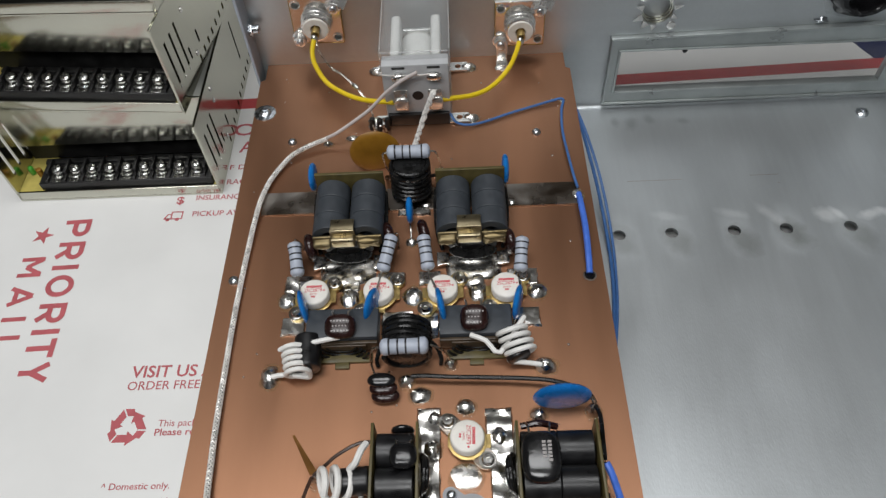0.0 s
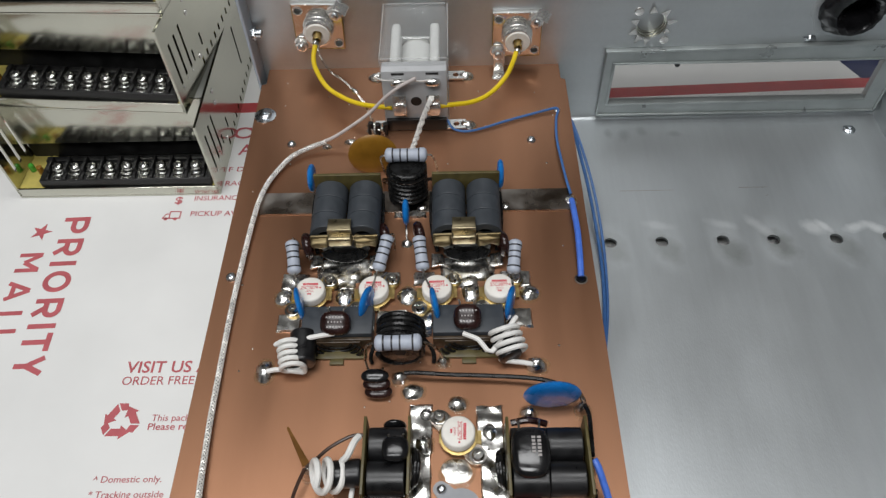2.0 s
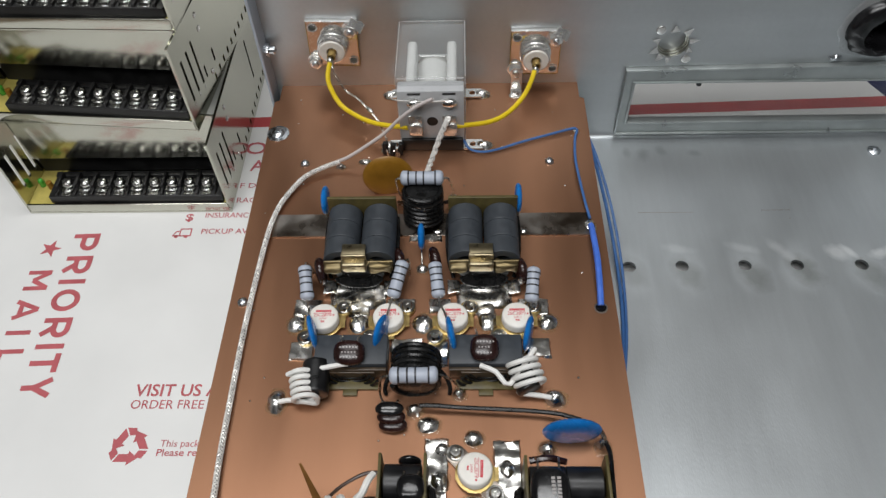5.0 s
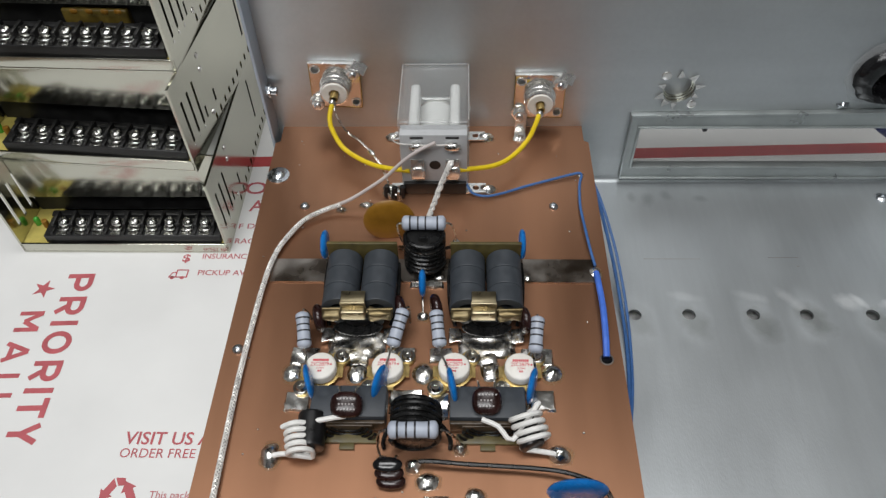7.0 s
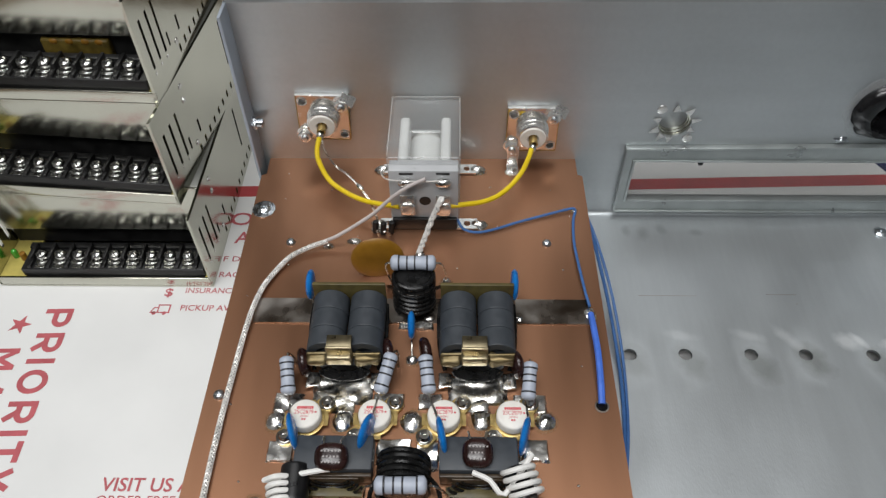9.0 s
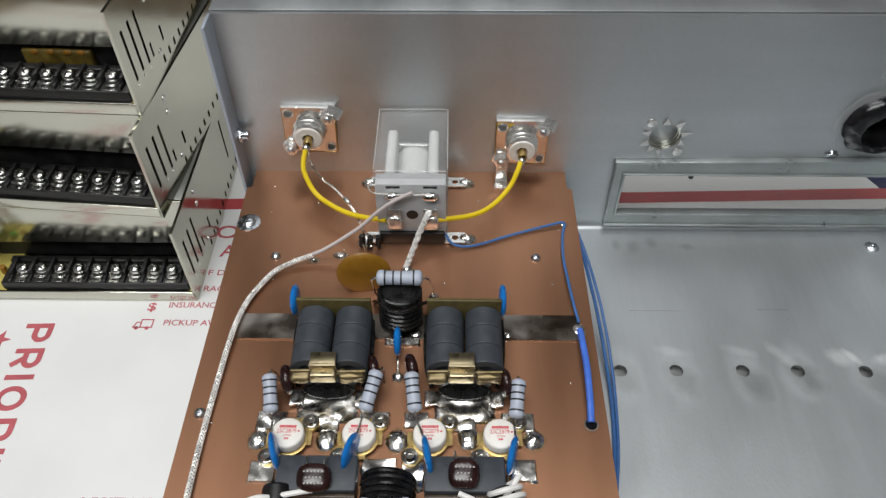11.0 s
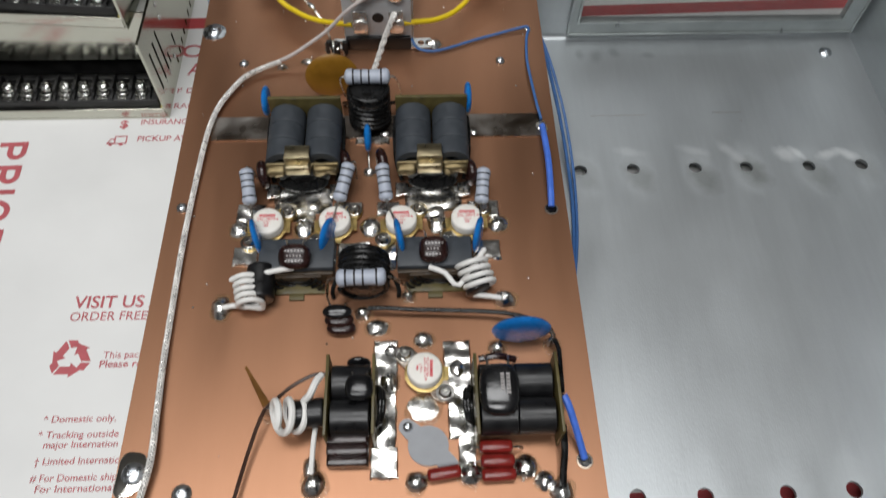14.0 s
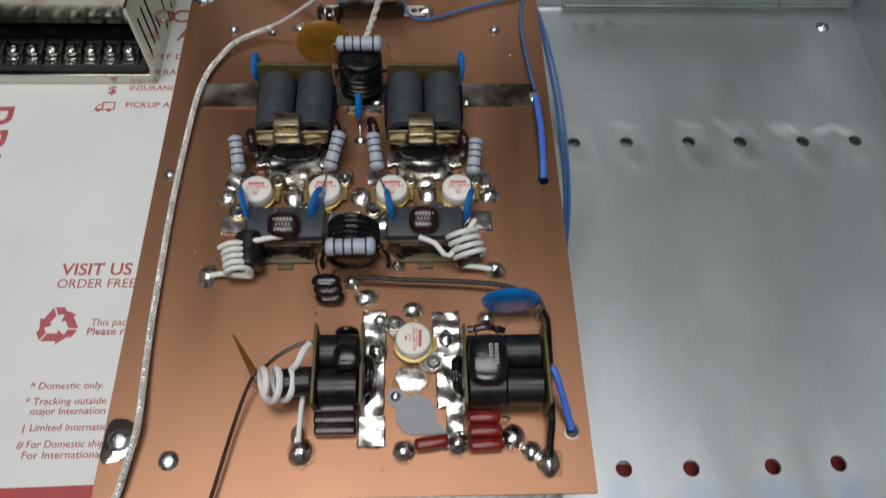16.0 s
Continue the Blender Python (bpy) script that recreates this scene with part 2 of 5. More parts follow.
TERMINAL = mat("dull_nickel_terminal", (0.54, 0.54, 0.52), 0.22, 1.0, var=0.12, scale=300, bump=0.1)
FLANGE = mat("polished_nickel", (0.80, 0.78, 0.74), 0.12, 1.0, var=0.05, scale=200, bump=0.05)
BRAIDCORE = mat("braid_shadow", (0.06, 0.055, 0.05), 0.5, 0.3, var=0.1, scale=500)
GREYPAD = mat("grey_thermal_pad", (0.33, 0.34, 0.36), 0.6, var=0.05, scale=200)
CLEAR = mat("clear_polycarbonate", (0.80, 0.82, 0.82), 0.07, var=0.05, scale=60, bump=0.05)
_t = CLEAR.node_tree
_mix, _tr = _t.nodes.new("ShaderNodeMixShader"), _t.nodes.new("ShaderNodeBsdfTransparent")
_mix.inputs[0].default_value = 0.90
_t.links.new(_t.nodes["Principled BSDF"].outputs[0], _mix.inputs[1])
_t.links.new(_tr.outputs[0], _mix.inputs[2])
_t.links.new(_mix.outputs[0], _t.nodes["Material Output"].inputs[0])
# pale see-through colour for the highlights on the relay cover edges
EDGECLEAR = mat("cover_edge_glint", (0.85, 0.86, 0.85), 0.15, var=0.03, scale=60, bump=0.0)
_t = EDGECLEAR.node_tree
_mix, _tr = _t.nodes.new("ShaderNodeMixShader"), _t.nodes.new("ShaderNodeBsdfTransparent")
_mix.inputs[0].default_value = 0.78
_t.links.new(_t.nodes["Principled BSDF"].outputs[0], _mix.inputs[1])
_t.links.new(_tr.outputs[0], _mix.inputs[2])
_t.links.new(_mix.outputs[0], _t.nodes["Material Output"].inputs[0])
FLUX = mat("flux_residue", (0.34, 0.22, 0.10), 0.08, var=0.2, scale=200, bump=0.1, bscale=300)
_t = FLUX.node_tree
_mix, _tr = _t.nodes.new("ShaderNodeMixShader"), _t.nodes.new("ShaderNodeBsdfTransparent")
_mix.inputs[0].default_value = 0.74
_t.links.new(_t.nodes["Principled BSDF"].outputs[0], _mix.inputs[1])
_t.links.new(_tr.outputs[0], _mix.inputs[2])
_t.links.new(_mix.outputs[0], _t.nodes["Material Output"].inputs[0])
SMEAR = mat("dried_sealant", (0.80, 0.82, 0.83), 0.18, var=0.1, scale=120, bump=0.5, bscale=260)
_t = SMEAR.node_tree
_mix, _tr = _t.nodes.new("ShaderNodeMixShader"), _t.nodes.new("ShaderNodeBsdfTransparent")
_mix.inputs[0].default_value = 0.82
_t.links.new(_t.nodes["Principled BSDF"].outputs[0], _mix.inputs[1])
_t.links.new(_tr.outputs[0], _mix.inputs[2])
_t.links.new(_mix.outputs[0], _t.nodes["Material Output"].inputs[0])
# mostly transparent grey: a painted haze over the meter opening
HAZY = mat("opening_haze", (0.36, 0.37, 0.36), 0.25, var=0.15, scale=30, bump=0.0)
_t = HAZY.node_tree
_mix, _tr = _t.nodes.new("ShaderNodeMixShader"), _t.nodes.new("ShaderNodeBsdfTransparent")
_mix.inputs[0].default_value = 0.91
_t.links.new(_t.nodes["Principled BSDF"].outputs[0], _mix.inputs[1])
_t.links.new(_tr.outputs[0], _mix.inputs[2])
_t.links.new(_mix.outputs[0], _t.nodes["Material Output"].inputs[0])
RUBBER = mat("black_rubber", (0.010, 0.010, 0.011), 0.20, var=0.3, scale=120, bump=0.8, bscale=260)
YPCB = mat("yellow_laminate", (0.55, 0.46, 0.12), 0.5, var=0.1, scale=150)
LEDG = mat("green_lens", (0.08, 0.45, 0.05), 0.2, var=0.1, coat=0.5)
FOIL = mat("copper_strip", (0.24, 0.11, 0.028), 0.35, 0.7, var=0.15, scale=200)
BENCH = mat("bench_top", (0.22, 0.17, 0.12), 0.5, var=0.2, scale=10)
WALLP = mat("wall_paint", (0.42, 0.42, 0.41), 0.8, var=0.04, scale=4)
# for unseen walls, kept dark to darken what the metal reflects
WALLD = mat("dark_reflected_wall", (0.13, 0.13, 0.135), 0.7, var=0.2, scale=3)
# near black, so the shade between the fins is in the colour
SINKD = mat("fin_gap_shade", (0.010, 0.010, 0.010), 0.55, 0.0, var=0.2, scale=120)
CEILP = mat("ceiling_paint", (0.72, 0.72, 0.70), 0.85, var=0.03, scale=4)

# ---- mesh helpers (millimetres) ----


def part(name, bm, material, parent=None, label="", smooth=None):
    """Links a bmesh in millimetres as one mesh object, under a thing or a part."""
    bmesh.ops.scale(bm, vec=(MM, MM, MM), verts=bm.verts)
    me = bpy.data.meshes.new(name)
    bm.to_mesh(me)
    bm.free()
    me.materials.append(material)
    if smooth is None:
        smooth = True
    if smooth:
        me.polygons.foreach_set("use_smooth", [True] * len(me.polygons))
        me.set_sharp_from_angle(angle=radians(38))
    ob = new(name, me)
    if parent:
        ob.parent = parent
    if label:
        tagged(ob, label)
    return ob


def thing(name, x, y, z, label, category, group="", kind="", turn=(0, 0, 0)):
    e = new(name)
    e.empty_display_size = 0.01
    e.matrix_basis = pose(x * MM, y * MM, z * MM, *turn)
    return tagged(e, label, category, group, kind)


def box(bm, x0, x1, y0, y1, z0, z1, bev=0.0, seg=2, m=None):
    r = bmesh.ops.create_cube(bm, size=1)
    vs = r["verts"]
    bmesh.ops.scale(bm, vec=(x1 - x0, y1 - y0, z1 - z0), verts=vs)
    bmesh.ops.translate(bm, vec=((x0 + x1) / 2, (y0 + y1) / 2, (z0 + z1) / 2), verts=vs)
    if m is not None:
        bmesh.ops.transform(bm, matrix=m, verts=vs)
    if bev:
        es = list({e for v in vs for e in v.link_edges})
        bmesh.ops.bevel(bm, geom=es, offset=bev, segments=seg, affect="EDGES", profile=0.5)


def ring_pts(c, u, v, r, seg):
    return [c + u * (r * math.cos(2 * math.pi * i / seg)) + v * (r * math.sin(2 * math.pi * i / seg)) for i in range(seg)]


def lathe(bm, p0, axis, prof, seg=24):
    """A turned body: prof is a list of (distance along the axis, radius); a zero radius closes it."""
    a = Vector(axis).normalized()
    u = a.orthogonal().normalized()
    v = a.cross(u)
    p0 = Vector(p0)
    last = None
    for h, r in prof:
        c = p0 + a * h
        cur = [bm.verts.new(c)] if r < 1e-6 else [bm.verts.new(p) for p in ring_pts(c, u, v, r, seg)]
        if last:
            n = max(len(last), len(cur))
            if n > 1:
                for i in range(n):
                    q = [last[i % len(last)], last[(i + 1) % len(last)], cur[(i + 1) % len(cur)], cur[i % len(cur)]]
                    q = list(dict.fromkeys(q))
                    if len(q) > 2:
                        bm.faces.new(q)
        last = cur


def rod(bm, p0, p1, r, seg=16, bev=0.0):
    a = Vector(p1) - Vector(p0)
    L = a.length
    if bev:
        prof = [(0, 0), (0, r - bev), (bev * 0.3, r - bev * 0.3), (bev, r), (bev * 1.3, r), (L - bev * 1.3, r), (L - bev, r), (L - bev * 0.3, r - bev * 0.3), (L, r - bev), (L, 0)]
    else:
        prof = [(0, 0), (0, r), (L, r), (L, 0)]
    lathe(bm, p0, a, prof, seg)


def tube(bm, p0, p1, r, hole, seg=24, bev=0.4):
    a = Vector(p1) - Vector(p0)
    L = a.length
    k = bev + 0.15
    prof = [(bev, hole), (0, hole + bev), (0, r - k), (0, r - bev), (bev * 0.3, r - bev * 0.3), (bev, r), (k, r), (L - k, r), (L - bev, r), (L - bev * 0.3, r - bev * 0.3), (L, r - bev), (L, r - k), (L, hole + bev), (L - bev, hole), (bev, hole)]
    lathe(bm, p0, a, prof, seg)


def smooth_path(pts, n=6):
    pts = [Vector(p) for p in pts]
    if len(pts) < 3:
        return pts
    ext = [pts[0] * 2 - pts[1], *pts, pts[-1] * 2 - pts[-2]]
    out = []
    for i in range(1, len(ext) - 2):
        a, b, c, d = ext[i - 1:i + 3]
        for k in range(n):
            t = k / n
            out.append(0.5 * ((2 * b) + (c - a) * t + (2 * a - 5 * b + 4 * c - d) * t * t + (3 * b - a - 3 * c + d) * t ** 3))
    out.append(pts[-1])
    return out


def wire(bm, pts, r, seg=8, n=6, round_end=True):
    """A round wire along a smooth line through the points."""
    ps = smooth_path(pts, n) if n > 1 else [Vector(p) for p in pts]
    up = None
    last = None
    for i, p in enumerate(ps):
        d = (ps[min(i + 1, len(ps) - 1)] - ps[max(i - 1, 0)]).normalized()
        if up is None:
            up = d.orthogonal().normalized()
        up = (up - d * up.dot(d))
        up = up.normalized() if up.length > 1e-5 else d.orthogonal().normalized()
        v = d.cross(up)
        cur = [bm.verts.new(q) for q in ring_pts(p, up, v, r, seg)]
        if last:
            for k in range(seg):
                bm.faces.new((last[k], last[(k + 1) % seg], cur[(k + 1) % seg], cur[k]))
        else:
            bm.faces.new(cur[::-1])
        last = cur
    bm.faces.new(last)


def coil_pts(p0, p1, r, turns, per=14, phase=0.0, squash=1.0, spin=1):
    p0, p1 = Vector(p0), Vector(p1)
    a = (p1 - p0).normalized()
    u = a.cross(Vector((0, 0, 1))).normalized()
    v = u.cross(a)
    N = int(turns * per)
    return [p0.lerp(p1, i / N) + u * (r * math.cos(spin * 2 * math.pi * i / per + phase)) + v * (r * squash * math.sin(spin * 2 * math.pi * i / per + phase)) for i in range(N + 1)]


def egg(bm, c, rx, ry, rz, m=None, seg=20, power=1.0):
    r = bmesh.ops.create_uvsphere(bm, u_segments=seg, v_segments=seg // 2 + 2, radius=1)
    for v in r["verts"]:
        if power != 1.0:
            v.co = Vector([math.copysign(abs(k) ** power, k) for k in v.co])
        v.co = Vector((v.co.x * rx, v.co.y * ry, v.co.z * rz))
        if m is not None:
            v.co = m @ v.co
        v.co += Vector(c)


def dome(bm, x, y, rx, h, ry=None, z=0.0, rough=0.12, seed=0):
    """A frozen drop of solder with an uneven outline."""
    ry = ry or rx
    seg, rings = 24, 8
    rows = []
    for j in range(rings):
        f = j / (rings - 1)
        row = []
        for i in range(seg):
            a = 2 * math.pi * i / seg
            k = 1 + rough * 2 * noise.noise((math.cos(a) * 1.3 + seed * 7.1, math.sin(a) * 1.3, f * 0.8))
            rad = 1 - f * 0.96
            row.append(bm.verts.new((x + rx * k * rad * math.cos(a), y + ry * k * rad * math.sin(a), z + h * (1 - rad ** 2.2) * (1 + rough * noise.noise((a, f * 3, seed * 3.3))))))
        rows.append(row)
    for a, b in zip(rows, rows[1:]):
        for i in range(seg):
            bm.faces.new((a[i], a[(i + 1) % seg], b[(i + 1) % seg], b[i]))
    bm.faces.new(rows[-1])


def pad_sheet(bm, x0, x1, y0, y1, h=0.7, amp=0.5, seed=0, nx=18, ny=18, ragged=0.5):
    """A tinned pad: a thin, lumpy sheet of solder with a ragged rim."""
    g = []
    for j in range(ny + 1):
        row = []
        for i in range(nx + 1):
            u, v = i / nx, j / ny
            x, y = x0 + (x1 - x0) * u, y0 + (y1 - y0) * v
            rim = min(u, 1 - u, v, 1 - v) < 1e-6
            if rim:
                x += ragged * noise.noise((x * 0.4, y * 0.4, seed + 2.0))
                y += ragged * noise.noise((x * 0.4 + 9, y * 0.4, seed + 5.0))
            z = 0.02 if rim else h + amp * noise.noise((x * 0.24, y * 0.24, seed * 3.7)) * 1.7 + 0.10 * amp * noise.noise((x * 0.7, y * 0.7, seed))
            row.append(bm.verts.new((x, y, max(0.02, z))))
        g.append(row)
    for j in range(ny):
        for i in range(nx):
            bm.faces.new((g[j][i], g[j][i + 1], g[j + 1][i + 1], g[j + 1][i]))


def sheet(bm, u0, u1, v0, v1, t, rects=(), rounds=(), at=None, seg=24):
    """A plate in the u-v plane, t thick downwards from w = 0, with rectangular (u0, u1, v0, v1) and round (u, v, r) openings."""
    at = at or (lambda u, v, w: (u, v, w))
    cut = [tuple(r) for r in rects] + [(u - r * 1.25, u + r * 1.25, v - r * 1.25, v + r * 1.25) for u, v, r in rounds]
    us = sorted({u0, u1, *[c[0] for c in cut], *[c[1] for c in cut]})
    vs = sorted({v0, v1, *[c[2] for c in cut], *[c[3] for c in cut]})
    us, vs = [u for u in us if u0 <= u <= u1], [v for v in vs if v0 <= v <= v1]
    cache = {}

    def vert(u, v, w):
        k = (round(u, 4), round(v, 4), w)
        if k not in cache:
            cache[k] = bm.verts.new(at(u, v, w))
        return cache[k]

    def face(q):
        q = list(dict.fromkeys(q))
        if len(q) > 2:
            try:
                bm.faces.new(q)
            except ValueError:
                pass

    solid = {}
    for i in range(len(us) - 1):
        for j in range(len(vs) - 1):
            cu, cv = (us[i] + us[i + 1]) / 2, (vs[j] + vs[j + 1]) / 2
            solid[i, j] = not any(c[0] < cu < c[1] and c[2] < cv < c[3] for c in cut)
    for (i, j), on in solid.items():
        if not on:
            continue
        a, b, c, d = us[i], us[i + 1], vs[j], vs[j + 1]
        face([vert(a, c, 0), vert(b, c, 0), vert(b, d, 0), vert(a, d, 0)])
        face([vert(a, d, -t), vert(b, d, -t), vert(b, c, -t), vert(a, c, -t)])
        for di, dj, p, q in ((-1, 0, (a, d), (a, c)), (1, 0, (b, c), (b, d)), (0, -1, (a, c), (b, c)), (0, 1, (b, d), (a, d))):
            if not solid.get((i + di, j + dj), False):
                face([vert(*p, 0), vert(*p, -t), vert(*q, -t), vert(*q, 0)])
    for u, v, r in rounds:
        ang = [2 * math.pi * k / seg for k in range(seg)]
        for w in (0, -t):
            for k in range(seg):
                q = []
                for a, rad in ((ang[k], 0), (ang[(k + 1) % seg], 0), (ang[(k + 1) % seg], 1), (ang[k], 1)):
                    s = r if rad == 0 else r * 1.25 / max(abs(math.cos(a)), abs(math.sin(a)))
                    q.append(vert(u + s * math.cos(a), v + s * math.sin(a), w))
                face(q if w else q[::-1])
        for k in range(seg):
            a, b = ang[k], ang[(k + 1) % seg]
            face([vert(u + r * math.cos(a), v + r * math.sin(a), 0), vert(u + r * math.cos(b), v + r * math.sin(b), 0), vert(u + r * math.cos(b), v + r * math.sin(b), -t), vert(u + r * math.cos(a), v + r * math.sin(a), -t)])


def poly(bm, pts, z0, z1):
    lo = [bm.verts.new((x, y, z0)) for x, y in pts]
    hi = [bm.verts.new((x, y, z1)) for x, y in pts]
    bm.faces.new(hi)
    bm.faces.new(lo[::-1])
    for i in range(len(pts)):
        j = (i + 1) % len(pts)
        bm.faces.new((lo[i], lo[j], hi[j], hi[i]))


def lettering(name, text, x, y, z, height, length, material, parent, turn=0.0, bold=0.0, slant=0.0):
    """Flat printed words: cap height and length in millimetres, start of the baseline at x, y."""
    cu = bpy.data.curves.new(name, "FONT")
    cu.body, cu.offset, cu.resolution_u, cu.shear = text, bold, 3, slant
    tmp = bpy.data.objects.new(name, cu)
    scene.collection.objects.link(tmp)
    bpy.context.view_layer.update()
    me = bpy.data.meshes.new_from_object(tmp.evaluated_get(bpy.context.evaluated_depsgraph_get()))
    bpy.data.objects.remove(tmp)
    bpy.data.curves.remove(cu)
    co = np.empty(len(me.vertices) * 3)
    me.vertices.foreach_get("co", co)
    co = co.reshape(-1, 3)
    w = co[:, 0].max() - co[:, 0].min()
    co[:, 0] = (co[:, 0] - co[:, 0].min()) * length / w * MM
    co[:, 1] *= height / 0.69 * MM
    me.vertices.foreach_set("co", co.ravel())
    me.materials.clear()
    me.materials.append(material)
    ob = new(name, me)
    ob.matrix_basis = pose(x * MM, y * MM, z * MM, 0, 0, turn)
    if parent:
        ob.parent = parent
    return ob


def span(p0, p1, up=(0, 0, 1)):
    """A pose in metres at the middle of two points, its x axis along them."""
    a, b = Vector(p0) * MM, Vector(p1) * MM
    x = (b - a).normalized()
    y = Vector(up).cross(x).normalized()
    z = x.cross(y)
    m = Matrix((x, y, z)).transposed().to_4x4()
    m.translation = (a + b) / 2
    return m

# ---- the room ----
FLOOR_Z, BOX_Z, BENCH_Z = -37.0, -48.0, -110.0
bm = bmesh.new()
box(bm, -900, 1100, -900, 900, BENCH_Z - 40, BENCH_Z, 4)
tagged(part("ground", bm, BENCH), "brown workbench top under the cardboard box", "bench", kind="structure")
# unseen walls; north and south are dark to shape the metal's reflections
for name, b in (("wall_north", (-2000, 2000, 1500, 1560, -900, 1600)), ("wall_south", (-2000, 2000, -2060, -2000, -900, 1600)), ("wall_east", (2000, 2060, -2000, 1500, -900, 1600)), ("wall_west", (-2060, -2000, -2000, 1500, -900, 1600))):
    bm = bmesh.new()
    box(bm, *b)
    tagged(part(name, bm, WALLD if name in ("wall_north", "wall_south") else WALLP), "unseen workshop wall added for light and reflections", "wall", kind="structure")
bm = bmesh.new()
box(bm, -2060, 2060, -2060, 1560, 1602, 1650)
tagged(part("ceiling", bm, CEILP), "plain white workshop ceiling", "ceiling", kind="structure")
bm = bmesh.new()
box(bm, -2060, 2060, -2060, 1560, -950, -902)
tagged(part("floor", bm, WALLP), "plain grey workshop floor", "floor", kind="structure")

# ---- cardboard mailing box with its print ----
carton = thing("mailing_box", 0, 0, BOX_Z, "flat white cardboard mailing box with red print under the chassis", "box")
bm = bmesh.new()
box(bm, -330, 330, -330, 210, BENCH_Z - BOX_Z, 0, 1.5)
part("carton", bm, PAPER, carton)


def printed(name, pts, material, label=""):
    bm = bmesh.new()
    printed.level += 1
    poly(bm, pts, 0.02, 0.12 + 0.02 * (printed.level % 6))
    return part(name, bm, material, carton, label, smooth=False)


printed.level = 0
printed("stripe", [(-329, -246.6), (329, -236.0), (329, -226.0), (-329, -238.4)], BOXRED, "red printed stripe")
printed("stripe", [(-329, 14.5), (329, 35.0), (329, 43.5), (-329, 22.5)], BOXRED, "red printed stripe")
printed("corner_print", [(261, 41), (329, 44), (329, 110), (246, 110), (254, 56)], BOXBLUE, "dark blue printed corner")
# heavy block capitals drawn with strokes on a unit square: lines (x0, y0, x1, y1) and arcs (cx, cy, rx, ry, from, to)
CAPS = {
    "P": [(0.13, 0, 0.13, 1), (0.13, 0.91, 0.55, 0.91), (0.13, 0.42, 0.55, 0.42), (0.55, 0.665, 0.29, 0.245, -90, 90)],
    "R": [(0.13, 0, 0.13, 1), (0.13, 0.91, 0.55, 0.91), (0.13, 0.42, 0.55, 0.42), (0.55, 0.665, 0.29, 0.245, -90, 90), (0.46, 0.42, 0.82, 0.0)],
    "I": [(0.13, 0, 0.13, 1)],
    "O": [(0.5, 0.5, 0.43, 0.42, 0, 360)],
    "T": [(0.42, 0, 0.42, 0.9), (0, 0.91, 0.84, 0.91)],
    "Y": [(0.43, 0, 0.43, 0.46), (0.43, 0.42, 0.08, 1.0), (0.43, 0.42, 0.78, 1.0)],
    "M": [(0.12, 0, 0.12, 1), (0.14, 0.97, 0.5, 0.30), (0.5, 0.30, 0.86, 0.97), (0.88, 0, 0.88, 1)],
    "A": [(0.08, 0, 0.46, 0.97), (0.46, 0.97, 0.84, 0), (0.22, 0.25, 0.70, 0.25)],
    "L": [(0.13, 0, 0.13, 1), (0.13, 0.09, 0.72, 0.09)],
}


def capital(ch, x, y, h, w, turn, heavy=0.2):
    """One printed capital, its foot at x, y, reading along turn."""
    c, s = math.cos(radians(turn)), math.sin(radians(turn))
    bm = bmesh.new()
    for k, st in enumerate(CAPS[ch]):
        if len(st) == 4:
            (ax, ay), (bx, by) = (st[0] * w, st[1] * h), (st[2] * w, st[3] * h)
            d = Vector((bx - ax, by - ay)).normalized() * (heavy * h / 2)
            runs = [[(ax - d.y, ay + d.x), (ax + d.y, ay - d.x), (bx + d.y, by - d.x), (bx - d.y, by + d.x)]]
        else:
            cx, cy, rx, ry, a0, a1 = st
            runs = []
            for i in range(24):
                q = []
                for a, g in ((i, 1), (i, -1), (i + 1, -1), (i + 1, 1)):
                    t = radians(a0 + (a1 - a0) * a / 24)
                    q.append(((cx * w) + (rx * w + g * heavy * h / 2) * math.cos(t), (cy * h) + (ry * h + g * heavy * h / 2) * math.sin(t)))
                runs.append(q)
        for q in runs:
            vs = [bm.verts.new((x + px * c - py * s, y + px * s + py * c, 0.10 + 0.03 * k)) for px, py in q]
            f = bm.faces.new(vs)
            f.normal_update()
            if f.normal.z < 0:
                f.normal_flip()
    return part("printed_capital", bm, BOXTEXT, carton, smooth=False)


for i, (ch, d) in enumerate(zip("PRIORITY", (0, 14.3, 28.6, 35.2, 50.8, 65.0, 70.3, 82.5))):
    capital(ch, -182.6 + d * 0.036, -56.5 - d, 13.2, 11.6, -88)
for i, (ch, d) in enumerate(zip("MAIL", (0, 17.5, 34.5, 44.5))):
    capital(ch, -198.2 + d * 0.036, -79.5 - d, 11.6, 12.5, -88)
star = [(-192.5 + (5.6 if k % 2 == 0 else 2.2) * math.cos(math.pi * k / 5 + 0.05), -66 + (5.6 if k % 2 == 0 else 2.2) * math.sin(math.pi * k / 5 + 0.05)) for k in range(10)]
printed("star", star, BOXTEXT)
